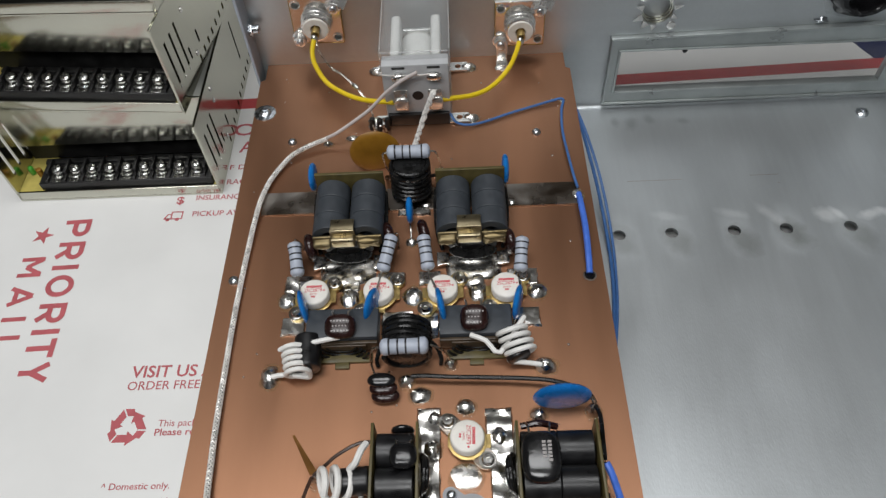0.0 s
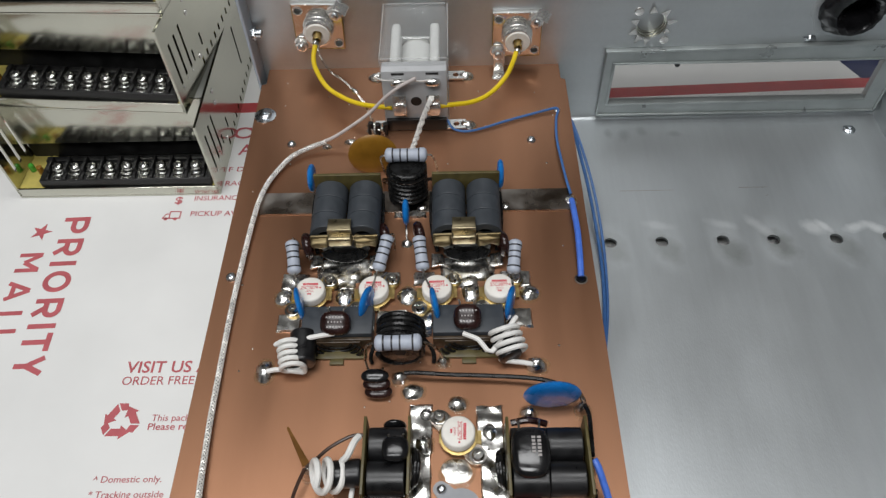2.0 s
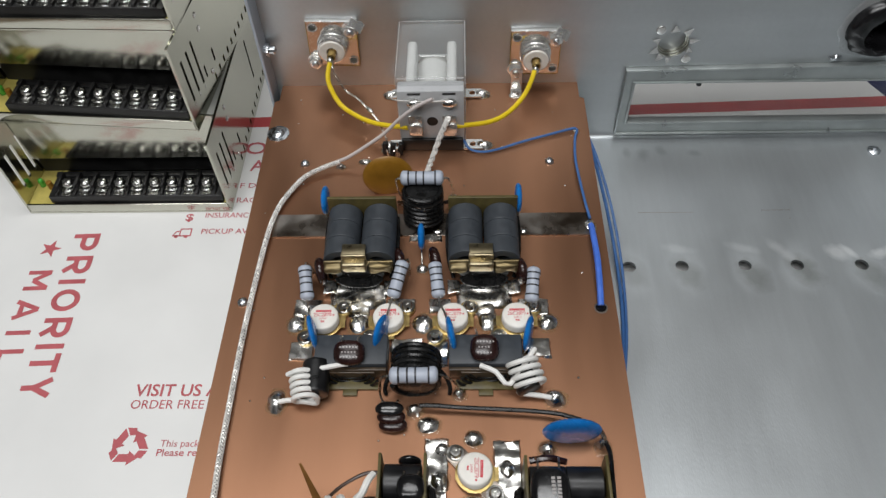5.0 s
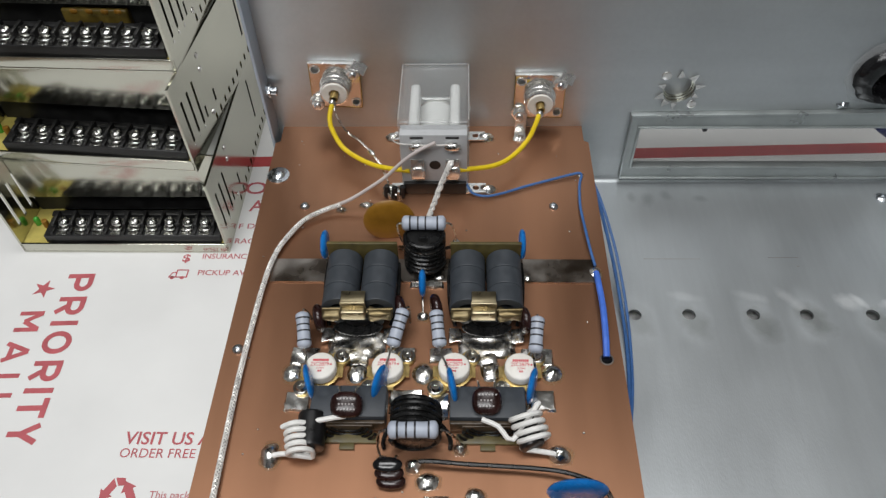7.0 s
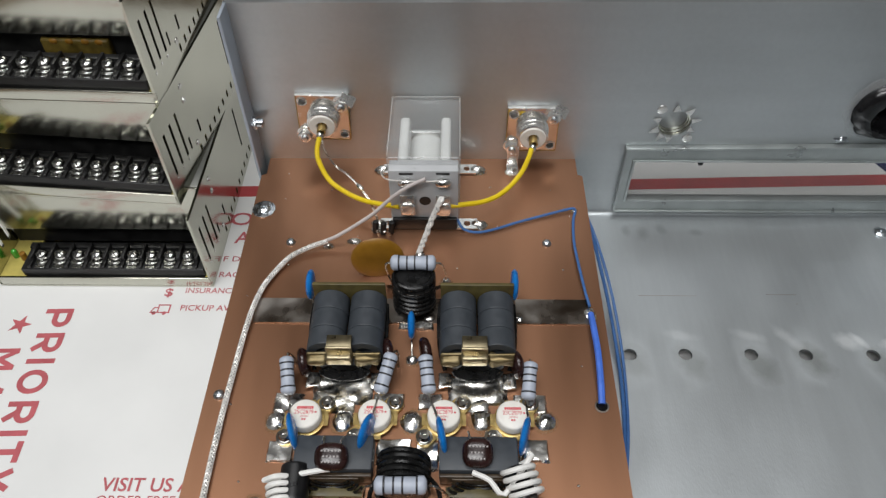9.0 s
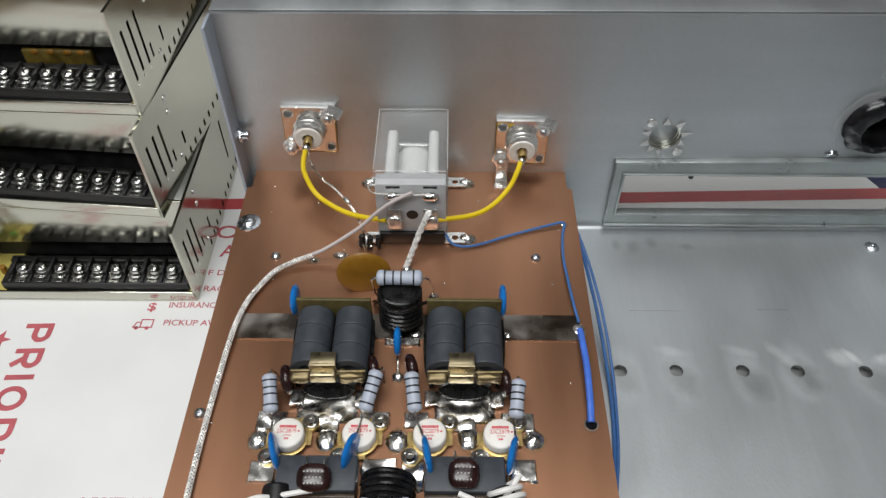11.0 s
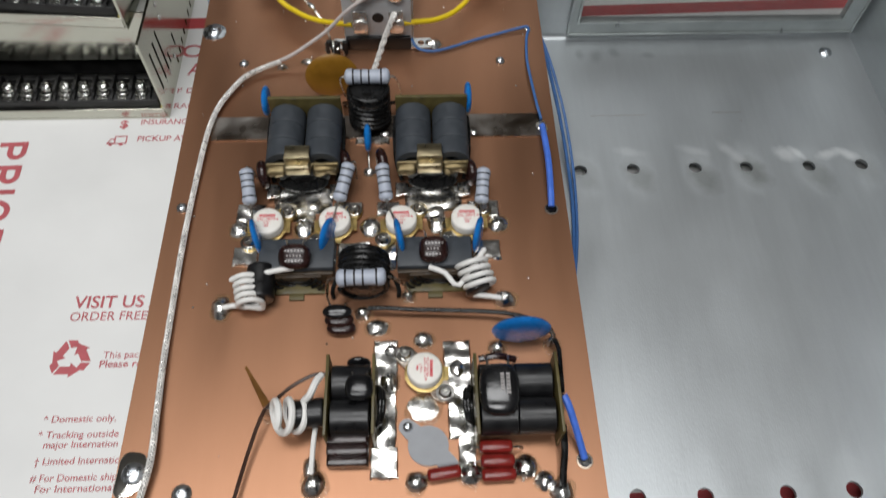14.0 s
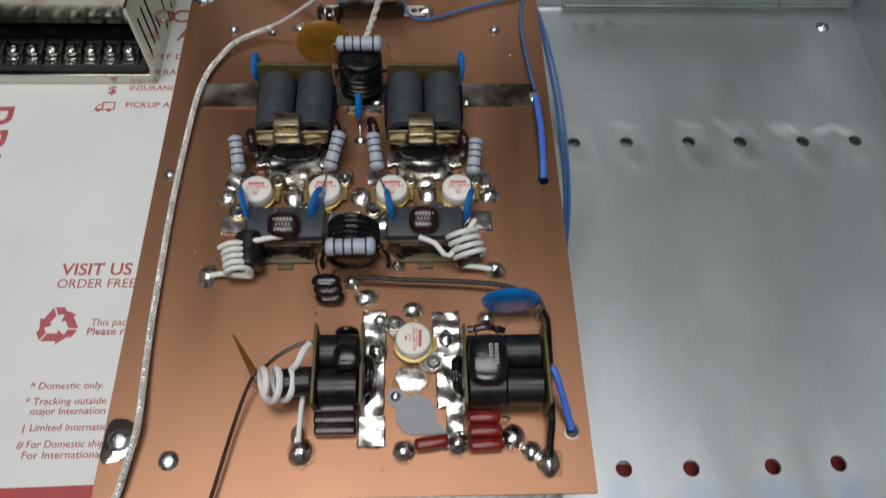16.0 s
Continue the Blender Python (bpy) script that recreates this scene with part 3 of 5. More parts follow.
for text, x, y, h, w, bold in (
        ("VISIT US AT", -127.7, -147.8, 5.6, 42, 0.014), ("ORDER FREE", -127.9, -153.8, 4.1, 32, 0.0), ("This pack", -110.5, -171, 3.0, 16.5, 0.0), ("Please re", -111.2, -175.0, 3.0, 17, 0.012),
        ("^ Domestic only.", -128, -197.5, 2.7, 28, 0.004), ("* Tracking outside", -128.4, -203.7, 2.7, 30.5, 0.003), ("major Internation", -125.5, -207.6, 2.7, 28, 0.004), ("\u2020 Limited Internatio", -127.4, -213.9, 2.7, 32, 0.003),
        ("# For Domestic ship", -127.4, -220.2, 2.7, 32, 0.003), ("For International", -124.6, -224.2, 2.7, 29, 0.003), ("INSURANCE", -117.5, -46.3, 3.3, 25, 0.006), ("PICKUP AV", -117.5, -57, 3.3, 24, 0.006),
        ("F D", -103, -25.6, 3.4, 8.5, 0.006), ("RAC", -103, -36, 3.4, 10, 0.006), ("$", -127.6, -48.2, 4.6, 4, 0.02)):
    lettering("printed_line", text, x, y, 0.18, h, w, BOXTEXT, carton, 0, bold)
lettering("word", "ZO", -116, 0, 0.18, 9, 23, BOXTEXT, carton, 0, 0.01)
lettering("word", "A", -100, -13, 0.18, 8, 8, BOXTEXT, carton, 0, 0.01)
# small lorry outline
for pts in ([(-132, -58.5), (-122.5, -58.5), (-122.5, -57.9), (-132, -57.9)], [(-132, -58), (-131.4, -58), (-130, -55.2), (-130.6, -55.2)], [(-130.6, -55.6), (-128, -55.6), (-128, -55), (-130.6, -55)], [(-128.6, -58), (-128, -58), (-128, -53.4), (-128.6, -53.4)],
            [(-128, -54), (-122.5, -54), (-122.5, -53.4), (-128, -53.4)], [(-123.1, -58), (-122.5, -58), (-122.5, -53.6), (-123.1, -53.6)]):
    printed("lorry_line", pts, BOXTEXT)
for cx in (-130, -125):
    printed("lorry_wheel", [(cx + 1.0 * math.cos(k * 0.524), -58.6 + 1.0 * math.sin(k * 0.524)) for k in range(12)], BOXTEXT)
# the three folded arrows
for k in range(3):
    rot = Matrix.Rotation(radians(120 * k), 2)
    for shape in ([(-5.4, -6.9), (0.7, -6.9), (0.7, -3.5), (-3.4, -3.5)], [(0.7, -8.4), (4.9, -5.2), (0.7, -2.0)], [(-7.9, -2.9), (-6.0, -6.4), (-3.9, -3.1), (-5.7, -0.4)]):
        printed("arrow", [tuple(rot @ (Vector(p) * 0.98) + Vector((-123.6, -170.8))) for p in shape], BOXTEXT)

# ---- chassis ----
chassis = thing("amplifier_chassis", 0, 0, 0, "open folded aluminium amplifier chassis with drilled holes", "chassis")
bm = bmesh.new()
sheet(bm, -77, 248, -300, -2.5, 1.5, rounds=[(x, y, 3.0) for x, y in HOLES_A + HOLES_B], at=lambda u, v, w: (u, v, FLOOR_Z + w))
part("floor_plate", bm, FLOOR_AL, chassis, "scuffed bare aluminium floor plate", smooth=False)
for x0, x1, y0 in ((103, 130, -54.6), (163, 177, -53.6), (175.2, 176.2, -59)):
    bm = bmesh.new()
    box(bm, x0, x1, y0, y0 + 0.25, FLOOR_Z - 0.1, FLOOR_Z + 0.03)
    part("scratch", bm, TIN, chassis, "thin scribed scratch")
bm = bmesh.new()
bend = [(-2.5 + 2.5 * math.sin(a), FLOOR_Z + 2.5 - 2.5 * math.cos(a)) for a in [math.pi / 2 * i / 6 for i in range(7)]]
ring = [[bm.verts.new((x, y, z)) for y, z in bend] for x in (-77, 248)]
for i in range(6):
    bm.faces.new((ring[0][i], ring[1][i], ring[1][i + 1], ring[0][i + 1]))
part("bend", bm, FLOOR_AL, chassis)
for y0 in (-299, -8):
    bm = bmesh.new()
    box(bm, -76, 247, y0, y0 + 2, BOX_Z, FLOOR_Z - 1.5)
    part("lip", bm, FLOOR_AL, chassis)
bm = bmesh.new()
PX0, PX1 = -78.2, 248
sheet(bm, PX0, PX1, FLOOR_Z + 2.5, 83.5, 1.5, rects=[(102.2, 238, -25, 1)], rounds=[(117, 22, 7.4), (210, 31, 12), (217, 65, 12), (-44, 27, 8), (50.5, 20, 8)], at=lambda u, v, w: (u, -w, v))
part("back_panel", bm, PANEL_AL, chassis, "smudged aluminium back panel", smooth=False)
# added out of view to shade the carton behind the meter opening
bm = bmesh.new()
box(bm, PX0, PX1, 3.0, 25, 82, 83.5, 0.4)
part("shading_flange", bm, PANEL_AL, chassis)
bm = bmesh.new()
box(bm, PX0, PX0 + 1.5, -11, 1.5, -20, 83.5, 0.4)
part("side_flange", bm, mat("flange_aluminium", (0.50, 0.56, 0.64), 0.5, 0.5, var=0.06, scale=40), chassis)
bm = bmesh.new()
box(bm, 248, 249.5, -300, 3, FLOOR_Z - 1.5, 60, 0.4)
part("side_wall", bm, PANEL_AL, chassis)
bm = bmesh.new()
sheet(bm, 97.5, 246, -32.3, 8.8, 2.2, rects=[(102.2, 238, -25, 1)], at=lambda u, v, w: (u, -0.05 - 2.2 - w, v))
part("window_bezel", bm, FRAME_AL, chassis, "thin aluminium bezel round the meter opening")
for x0, x1, z0, z1 in ((97.0, 98.0, -32.4, 8.0), (245.5, 246.5, -32.4, 8.0), (97.0, 246.5, -33.4, -32.4), (102.3, 237.9, -25.8, -24.7), (101.2, 102.4, -25.9, 1.7), (101.3, 238, 0.8, 1.6)):
    bm = bmesh.new()
    box(bm, x0, x1, -3.3, -0.05, z0, z1, 0.25)
    part("bezel_rim", bm, FRAME_AL, chassis)
bm = bmesh.new()
box(bm, -75, 75, -3.3, -0.05, -0.6, 0.6, 0.25, 2, Matrix.Translation((171.7, 0, 9.4)) @ Matrix.Rotation(radians(-0.7), 4, "Y"))
part("bezel_rim", bm, FRAME_AL, chassis)
# added haze pane, dims and greys the print behind the opening
bm = bmesh.new()
box(bm, 102.25, 237.95, 0.3, 1.3, -24.95, 0.95)
part("haze_pane", bm, HAZY, chassis, "added pane of grey haze dulling the view through the opening")
bm = bmesh.new()
lathe(bm, (117, 0.2, 22), (0, 1, 0), [(0, 7.35), (1.6, 7.3), (1.7, 6.9), (3.2, 6.85), (3.3, 6.5), (4.6, 6.4)], 32)
part("cup", bm, SHINY, chassis, "stepped bright rim of the panel opening")
bm = bmesh.new()
lathe(bm, (117, 4.7, 22), (0, 1, 0), [(0, 0), (0, 6.5), (0.8, 6.5), (0.8, 0)], 32)
part("plug", bm, PANEL_AL, chassis, "round metal plug in the panel opening")
# torn tabs round the small round opening
for a0, wide, reach in ((95, 1.9, 11.6), (52, 1.7, 12.0), (14, 1.4, 12.4), (-22, 1.5, 10.6), (-98, 1.5, 11.0), (-128, 2.0, 11.8), (-158, 1.9, 12.4), (163, 1.5, 11.4)):
    a = radians(a0)
    bm = bmesh.new()
    c, s = math.cos(a), math.sin(a)
    tip = (117 + reach * c, -1.1, 22 + reach * s)
    rim = [(117 + 7.5 * c - g * wide * s, y, 22 + 7.5 * s + g * wide * c) for g in (-1, 1) for y in (-0.1, -0.9)]
    vs = [bm.verts.new(p) for p in (*rim, tip)]
    for q in ((0, 1, 3, 2), (0, 4, 1), (1, 4, 3), (3, 4, 2), (2, 4, 0)):
        bm.faces.new([vs[i] for i in q])
    bmesh.ops.recalc_face_normals(bm, faces=bm.faces)
    part("bent_tab", bm, TINNED, chassis, smooth=False)
for x, z in ((109.6, 30.2), (124.6, 13.6)):
    bm = bmesh.new()
    lathe(bm, (x, -0.1, z), (0, -1, 0), [(0, 2.3), (0.5, 2.2), (0.7, 1.7), (0.7, 0)], 18)
    part("rivet", bm, TINNED, chassis, "small bright rivet end")
bm = bmesh.new()
rod(bm, (-78, -4.5, 25.5), (-71.6, -4.5, 25.5), 2.2, 16, 0.5)
rod(bm, (-76.7, -4.5, 25.5), (-74.6, -4.5, 25.5), 3.3, 6, 0.3)
tagged(part("screw", bm, ZINC), "zinc screw end with nut through the panel flange", "screw")

# rubber grommets
for x, z in ((210, 31), (217, 65)):
    g = thing("grommet", x, 0, z, "black rubber cable grommet in the back panel", "grommet", "panel grommets")
    bm = bmesh.new()
    prof = [(0, 11.4), (-0.2, 14.4), (1.6, 15.2), (3.2, 14.8), (4.8, 13.6), (5.8, 12.0), (6.0, 10.6), (5.2, 9.2), (3.4, 8.4), (0, 8.0), (-6, 7.8), (-13, 7.6), (-13, 10.5), (0, 11.4)]
    lathe(bm, (0, 0, 0), (0, -1, 0), prof, 72)
    for v in bm.verts:
        rad = math.hypot(v.co.x, v.co.z)
        if rad < 10.7 and v.co.y < 1:
            v.co.x, v.co.z = v.co.x + 2.2, v.co.z - 2.4
        elif v.co.y < 0:
            v.co.x *= 1.05
        k = noise.noise(v.co * 0.28) * 1.0 + noise.noise(v.co * 0.9) * 0.45
        v.co += Vector((k, -abs(k) * 0.9, k * 0.6)) * (0.3 if v.co.y > 0.5 else 1.0)
    part("rubber_ring", bm, RUBBER, g)
    bm = bmesh.new()
    rod(bm, (0, 11, 0), (0, 13.5, 0), 10, 24)
    part("rear_cap", bm, RUBBER, g)
    bm = bmesh.new()
    rows = []
    for k in range(41):
        a = radians(88 + k * 5.6)
        wob = 2.4 * noise.noise((k * 0.21, z, 0.5)) + 0.5 * noise.noise((k * 0.8, z, 4.5))
        rows.append([bm.verts.new((r * math.cos(a), y, r * math.sin(a))) for r, y in ((13.2, -2.6), (14.8, -2.3 - 0.5 * wob), (16.6 + wob * 0.6, -1.2), (18.6 + wob, -0.04))])
    for p, q in zip(rows, rows[1:]):
        for i in range(3):
            bm.faces.new((p[i], q[i], q[i + 1], p[i + 1]))
    part("sealant_smear", bm, SMEAR, g, "pale sealant smeared round the rubber")
for x, z in ((196.5, 12.6),):
    bm = bmesh.new()
    dome(bm, 0, 0, 3.6, 1.6, 1.9, rough=0.4, seed=x)
    bmesh.ops.transform(bm, matrix=Matrix.Rotation(radians(90), 4, "X"), verts=bm.verts)
    o = part("bolt", bm, ZINC)
    o.matrix_basis = pose(x * MM, -0.0, z * MM)
    tagged(o, "small zinc bolt end above the meter opening", "bolt")


bm = bmesh.new()
rod(bm, (134, -2.8, -0.4), (134, -0.4, -0.4), 1.3, 12, 0.3)
tagged(part("screw_end", bm, RUBBER), "small dark screw end at the edge of the meter opening", "screw")


def screw(x, y, z, r=3.0, label="round-headed zinc screw in the copper board", washer=0.0):
    s = thing("screw", x, y, z, label, "screw", "board screws")
    bm = bmesh.new()
    lathe(bm, (0, 0, 0.4 if washer else 0), (0, 0, 1), [(0, r), (0.6, r * 0.98), (1.3, r * 0.75), (1.7, r * 0.42), (1.7, r * 0.3), (1.0, r * 0.25), (1.0, 0)], 20)
    part("head", bm, ZINC, s)
    if washer:
        bm = bmesh.new()
        lathe(bm, (0, 0, 0), (0, 0, 1), [(0, washer), (0.5, washer), (0.6, washer - 0.4), (0.4, 0)], 28)
        part("washer", bm, ZINC, s)
    return s


screw(231, -13.5, FLOOR_Z, 3.4, "zinc screw in the chassis floor")

# ---- heat sink and copper board ----
sink = thing("heat_sink", 0, 0, 0, "finned dark heat sink with bare cut ends under the copper board", "heat sink")
bm = bmesh.new()
box(bm, -70, 66, -250.6, -2, -6.5, -1.7, 0.3)
part("base", bm, SINK, sink)
# added black sheet: stands in for shade on the floor between the fins
bm = bmesh.new()
box(bm, -71, 67, -248.8, -2, FLOOR_Z + 0.05, FLOOR_Z + 0.6)
part("gap_shade_sheet", bm, SINKD, sink, "added black sheet for the shade between the fins")
for k in range(20):
    x = -68.6 + k * 7.0
    bm = bmesh.new()
    box(bm, x - 0.95, x + 0.95, -248.2, -2, FLOOR_Z + 0.65, -6.55)
    fin = part("fin", bm, SINKD, sink)
    bm = bmesh.new()
    box(bm, x - 1.15, x + 1.15, -249.4, -248.2, FLOOR_Z + 0.05, -6.55, 0.2, 1)
    part("cut_end", bm, SINK, fin, "bare saw-cut fin end")

board = thing("circuit_board", 0, 0, 0, "bare copper-clad amplifier board with tinned pads", "circuit board")
OUT = [(-76.2, -250), (76.2, -250), (76.2, -12), (74, -11), (74, 0), (-74, 0), (-74, -11), (-76.2, -12)]
bm = bmesh.new()
poly(bm, OUT, -0.15, 0)
part("copper_sheet", bm, COPPER, board, smooth=False)
bm = bmesh.new()
poly(bm, OUT, -1.65, -0.16)
part("laminate", bm, COPPER_EDGE, board, smooth=False)
bm = bmesh.new()
box(bm, -64.5, 71, -98.2, -86, 0.0, 0.9, 0.15, 1)
part("tinned_bar", bm, TIN, board, "dull tinned brass bus bar")

JOINTS = [(19.5, -212.6, 5.4, 0.5, 5.0), (-51, -174, 3.6, 3.0, 5.2), (49.3, -173, 4.2, 3.6, 3.8), (-15, -236, 3.8, 3.4, 4.6), (62, -240.6, 3.9, 3.2, 4.6), (57, -237, 3.2, 1.8, 3.2), (17, -236.3, 3.6, 2.6, 3.6), (34, -234, 4.0, 2.4, 4.0), (51.5, -232.3, 4.0, 2.2, 4.0),
          (4, -183, 4.2, 1.8, 3.4), (-1, -177.5, 3.2, 3.0, 3.0), (20, -188, 3.6, 2.0, 3.2), (-48, -141, 4.0, 1.8, 4.4), (49, -140.5, 4.0, 1.8, 4.2), (-24, -141, 4.2, 2.0, 4.8), (1, -141, 4.2, 2.0, 4.8), (26, -140, 4.2, 2.0, 4.8),
          (0, -115, 2.6, 1.6, 2.4), (-39, -57, 2.4, 1.8, 1.8), (-28, -54, 3.2, 1.3, 2.0), (1, -62, 2.6, 2.0, 2.2), (27, -9.5, 3.2, 1.6, 2.4), (27, -44, 3.8, 1.8, 3.0), (-18, -9.5, 3.2, 1.6, 2.4), (-18, -46, 3.4, 2.4, 3.0),
          (43, -9, 3.4, 1.2, 3.4), (70, -93, 3.0, 1.6, 4.0), (42, -96, 2.4, 1.4, 2.2), (6, -96, 3.0, 1.4, 2.0), (12.5, -77, 2.6, 3.0, 2.2), (-9, -79, 2.2, 2.2, 2.0), (45, -192, 3.2, 3.0, 3.0), (64, -191, 3.0, 5.5, 3.0), (-12, -176, 2.4, 2.6, 2.4), (15, -171, 2.6, 2.8, 2.6),
          (-30, -213.5, 3.0, 7.0, 2.6), (70, -34.5, 1.6, 0.8, 1.6), (64, -213, 2.2, 10.5, 2.2), (-16.2, -231.4, 2.4, 1.8, 4.2), (9, -192, 3.2, 2.0, 3.0), (8, -203, 3.6, 2.4, 4.0), (31, -199, 3.4, 2.2, 4.0)]
for i, (x, y, rx, h, ry) in enumerate(JOINTS):
    bm = bmesh.new()
    dome(bm, x, y, rx * 0.94, h, ry * 0.94, 0.0, 0.09, i + 1)
    part("solder_joint", bm, SOLDER, board)
    bm = bmesh.new()
    dome(bm, x + 0.2, y - 0.3, rx * 1.13, 0.3, ry * 1.13, 0.01, 0.14, i + 60)
    part("flux_residue", bm, FLUX, board, "clear brownish flux residue")
PADS = [(-49.3, -40, -157.2, -149.3), (40, 49.3, -156.3, -148), (-50, -39, -137.5, -130), (-36, -14, -134.5, -123), (-13.5, -2, -136.5, -130), (3, 12, -136.5, -130), (14, 36, -134.5, -122.5), (38, 50, -137.5, -130), (-11, 1.5, -158, -148), (3, 11, -160, -149),
        (2.5, 11.3, -235.3, -225), (3.2, 10.8, -226, -206), (3, 11.2, -206.5, -188), (26.5, 36, -206, -188.8), (27.5, 36.3, -223, -205), (30.5, 36, -236, -222), 
        (-29, -20, -138, -131), (20, 29, -138, -131), (-6, 8, -101, -97.5)]
for i, (x0, x1, y0, y1) in enumerate(PADS):
    bm = bmesh.new()
    pad_sheet(bm, x0, x1, y0, y1, 0.9, 0.2 if i in (10, 0, 1) else 0.42, i + 1)
    part("tinned_pad", bm, PADTIN, board)
for x, y in ((70.2, -134.2), (70.3, -231.0)):
    bm = bmesh.new()
    lathe(bm, (x, y, 0.02), (0, 0, 1), [(0, 2.7), (0.12, 2.6), (0.14, 2.2), (0.06, 2.1), (0.06, 0)], 24)
    part("hole_rim", bm, TIN, board, "bare rim of a drilled hole")
    bm = bmesh.new()
    rod(bm, (x, y, 0.05), (x, y, 0.12), 2.05, 20)
    part("hole", bm, RUBBER, board, "dark drilled hole")
# spatter of tiny solder beads on the copper
rs = random.Random(5)
for k in range(40):
    bm = bmesh.new()
    dome(bm, rs.uniform(-70, 70), rs.uniform(-245, -8), rs.uniform(0.2, 0.5), 0.3, seed=k)
    part("solder_bead", bm, SOLDER, board)
screw(-71, -35, 0, 3.2, "zinc screw and washer on the copper board", 5.2)
screw(-55.7, -55, 0, 2.1)
screw(56, -55, 0, 2.1)
screw(-55, -238, 0, 3.1)
screw(-71, -131, 0, 2.2)
bm = bmesh.new()
tab_rim = []
for cx, cy, a0 in ((-70.2, -227.8, 0), (-72.4, -227.4, 90), (-73.1, -236.0, 180), (-70.0, -234.4, 270)):
    tab_rim += [(cx + 3.0 * math.cos(radians(a0 + 15 * k)), cy + 3.0 * math.sin(radians(a0 + 15 * k))) for k in range(7)]
poly(bm, tab_rim, 0.02, 0.9)
bmesh.ops.bevel(bm, geom=[e for e in bm.edges if all(v.co.z > 0.8 for v in e.verts)], offset=0.5, segments=3, affect="EDGES", profile=0.5)
part("ground_tab", bm, FLANGE, board, "bright rounded ground tab")
screw(-70.6, -231.6, 0.9, 3.6, "zinc screw on the soldered ground tab")
# grey pad with two lobes
bm = bmesh.new()
ax = Vector((6.8, -6.3)).normalized()
rr = []
for k in range(72):
    a = 2 * math.pi * k / 72
    t = abs(math.cos(a) * ax.x + math.sin(a) * ax.y) * 8.8
    rest = 3.1 ** 2 - (8.8 ** 2 - t * t)
    rr.append(max(6.5, t + math.sqrt(rest) if rest > 0 else 0))
rr = [(rr[k - 1] + rr[k] + rr[(k + 1) % 72]) / 3 for k in range(72)]
pts = [(20.9 + r * math.cos(2 * math.pi * k / 72), -225.0 + r * math.sin(2 * math.pi * k / 72)) for k, r in enumerate(rr)]
poly(bm, pts, 0.02, 0.6)
part("thermal_pad", bm, GREYPAD, board, "flat grey insulating pad")
screw(14.4, -219.0, 0.6, 1.7)

# ---- power supplies ----


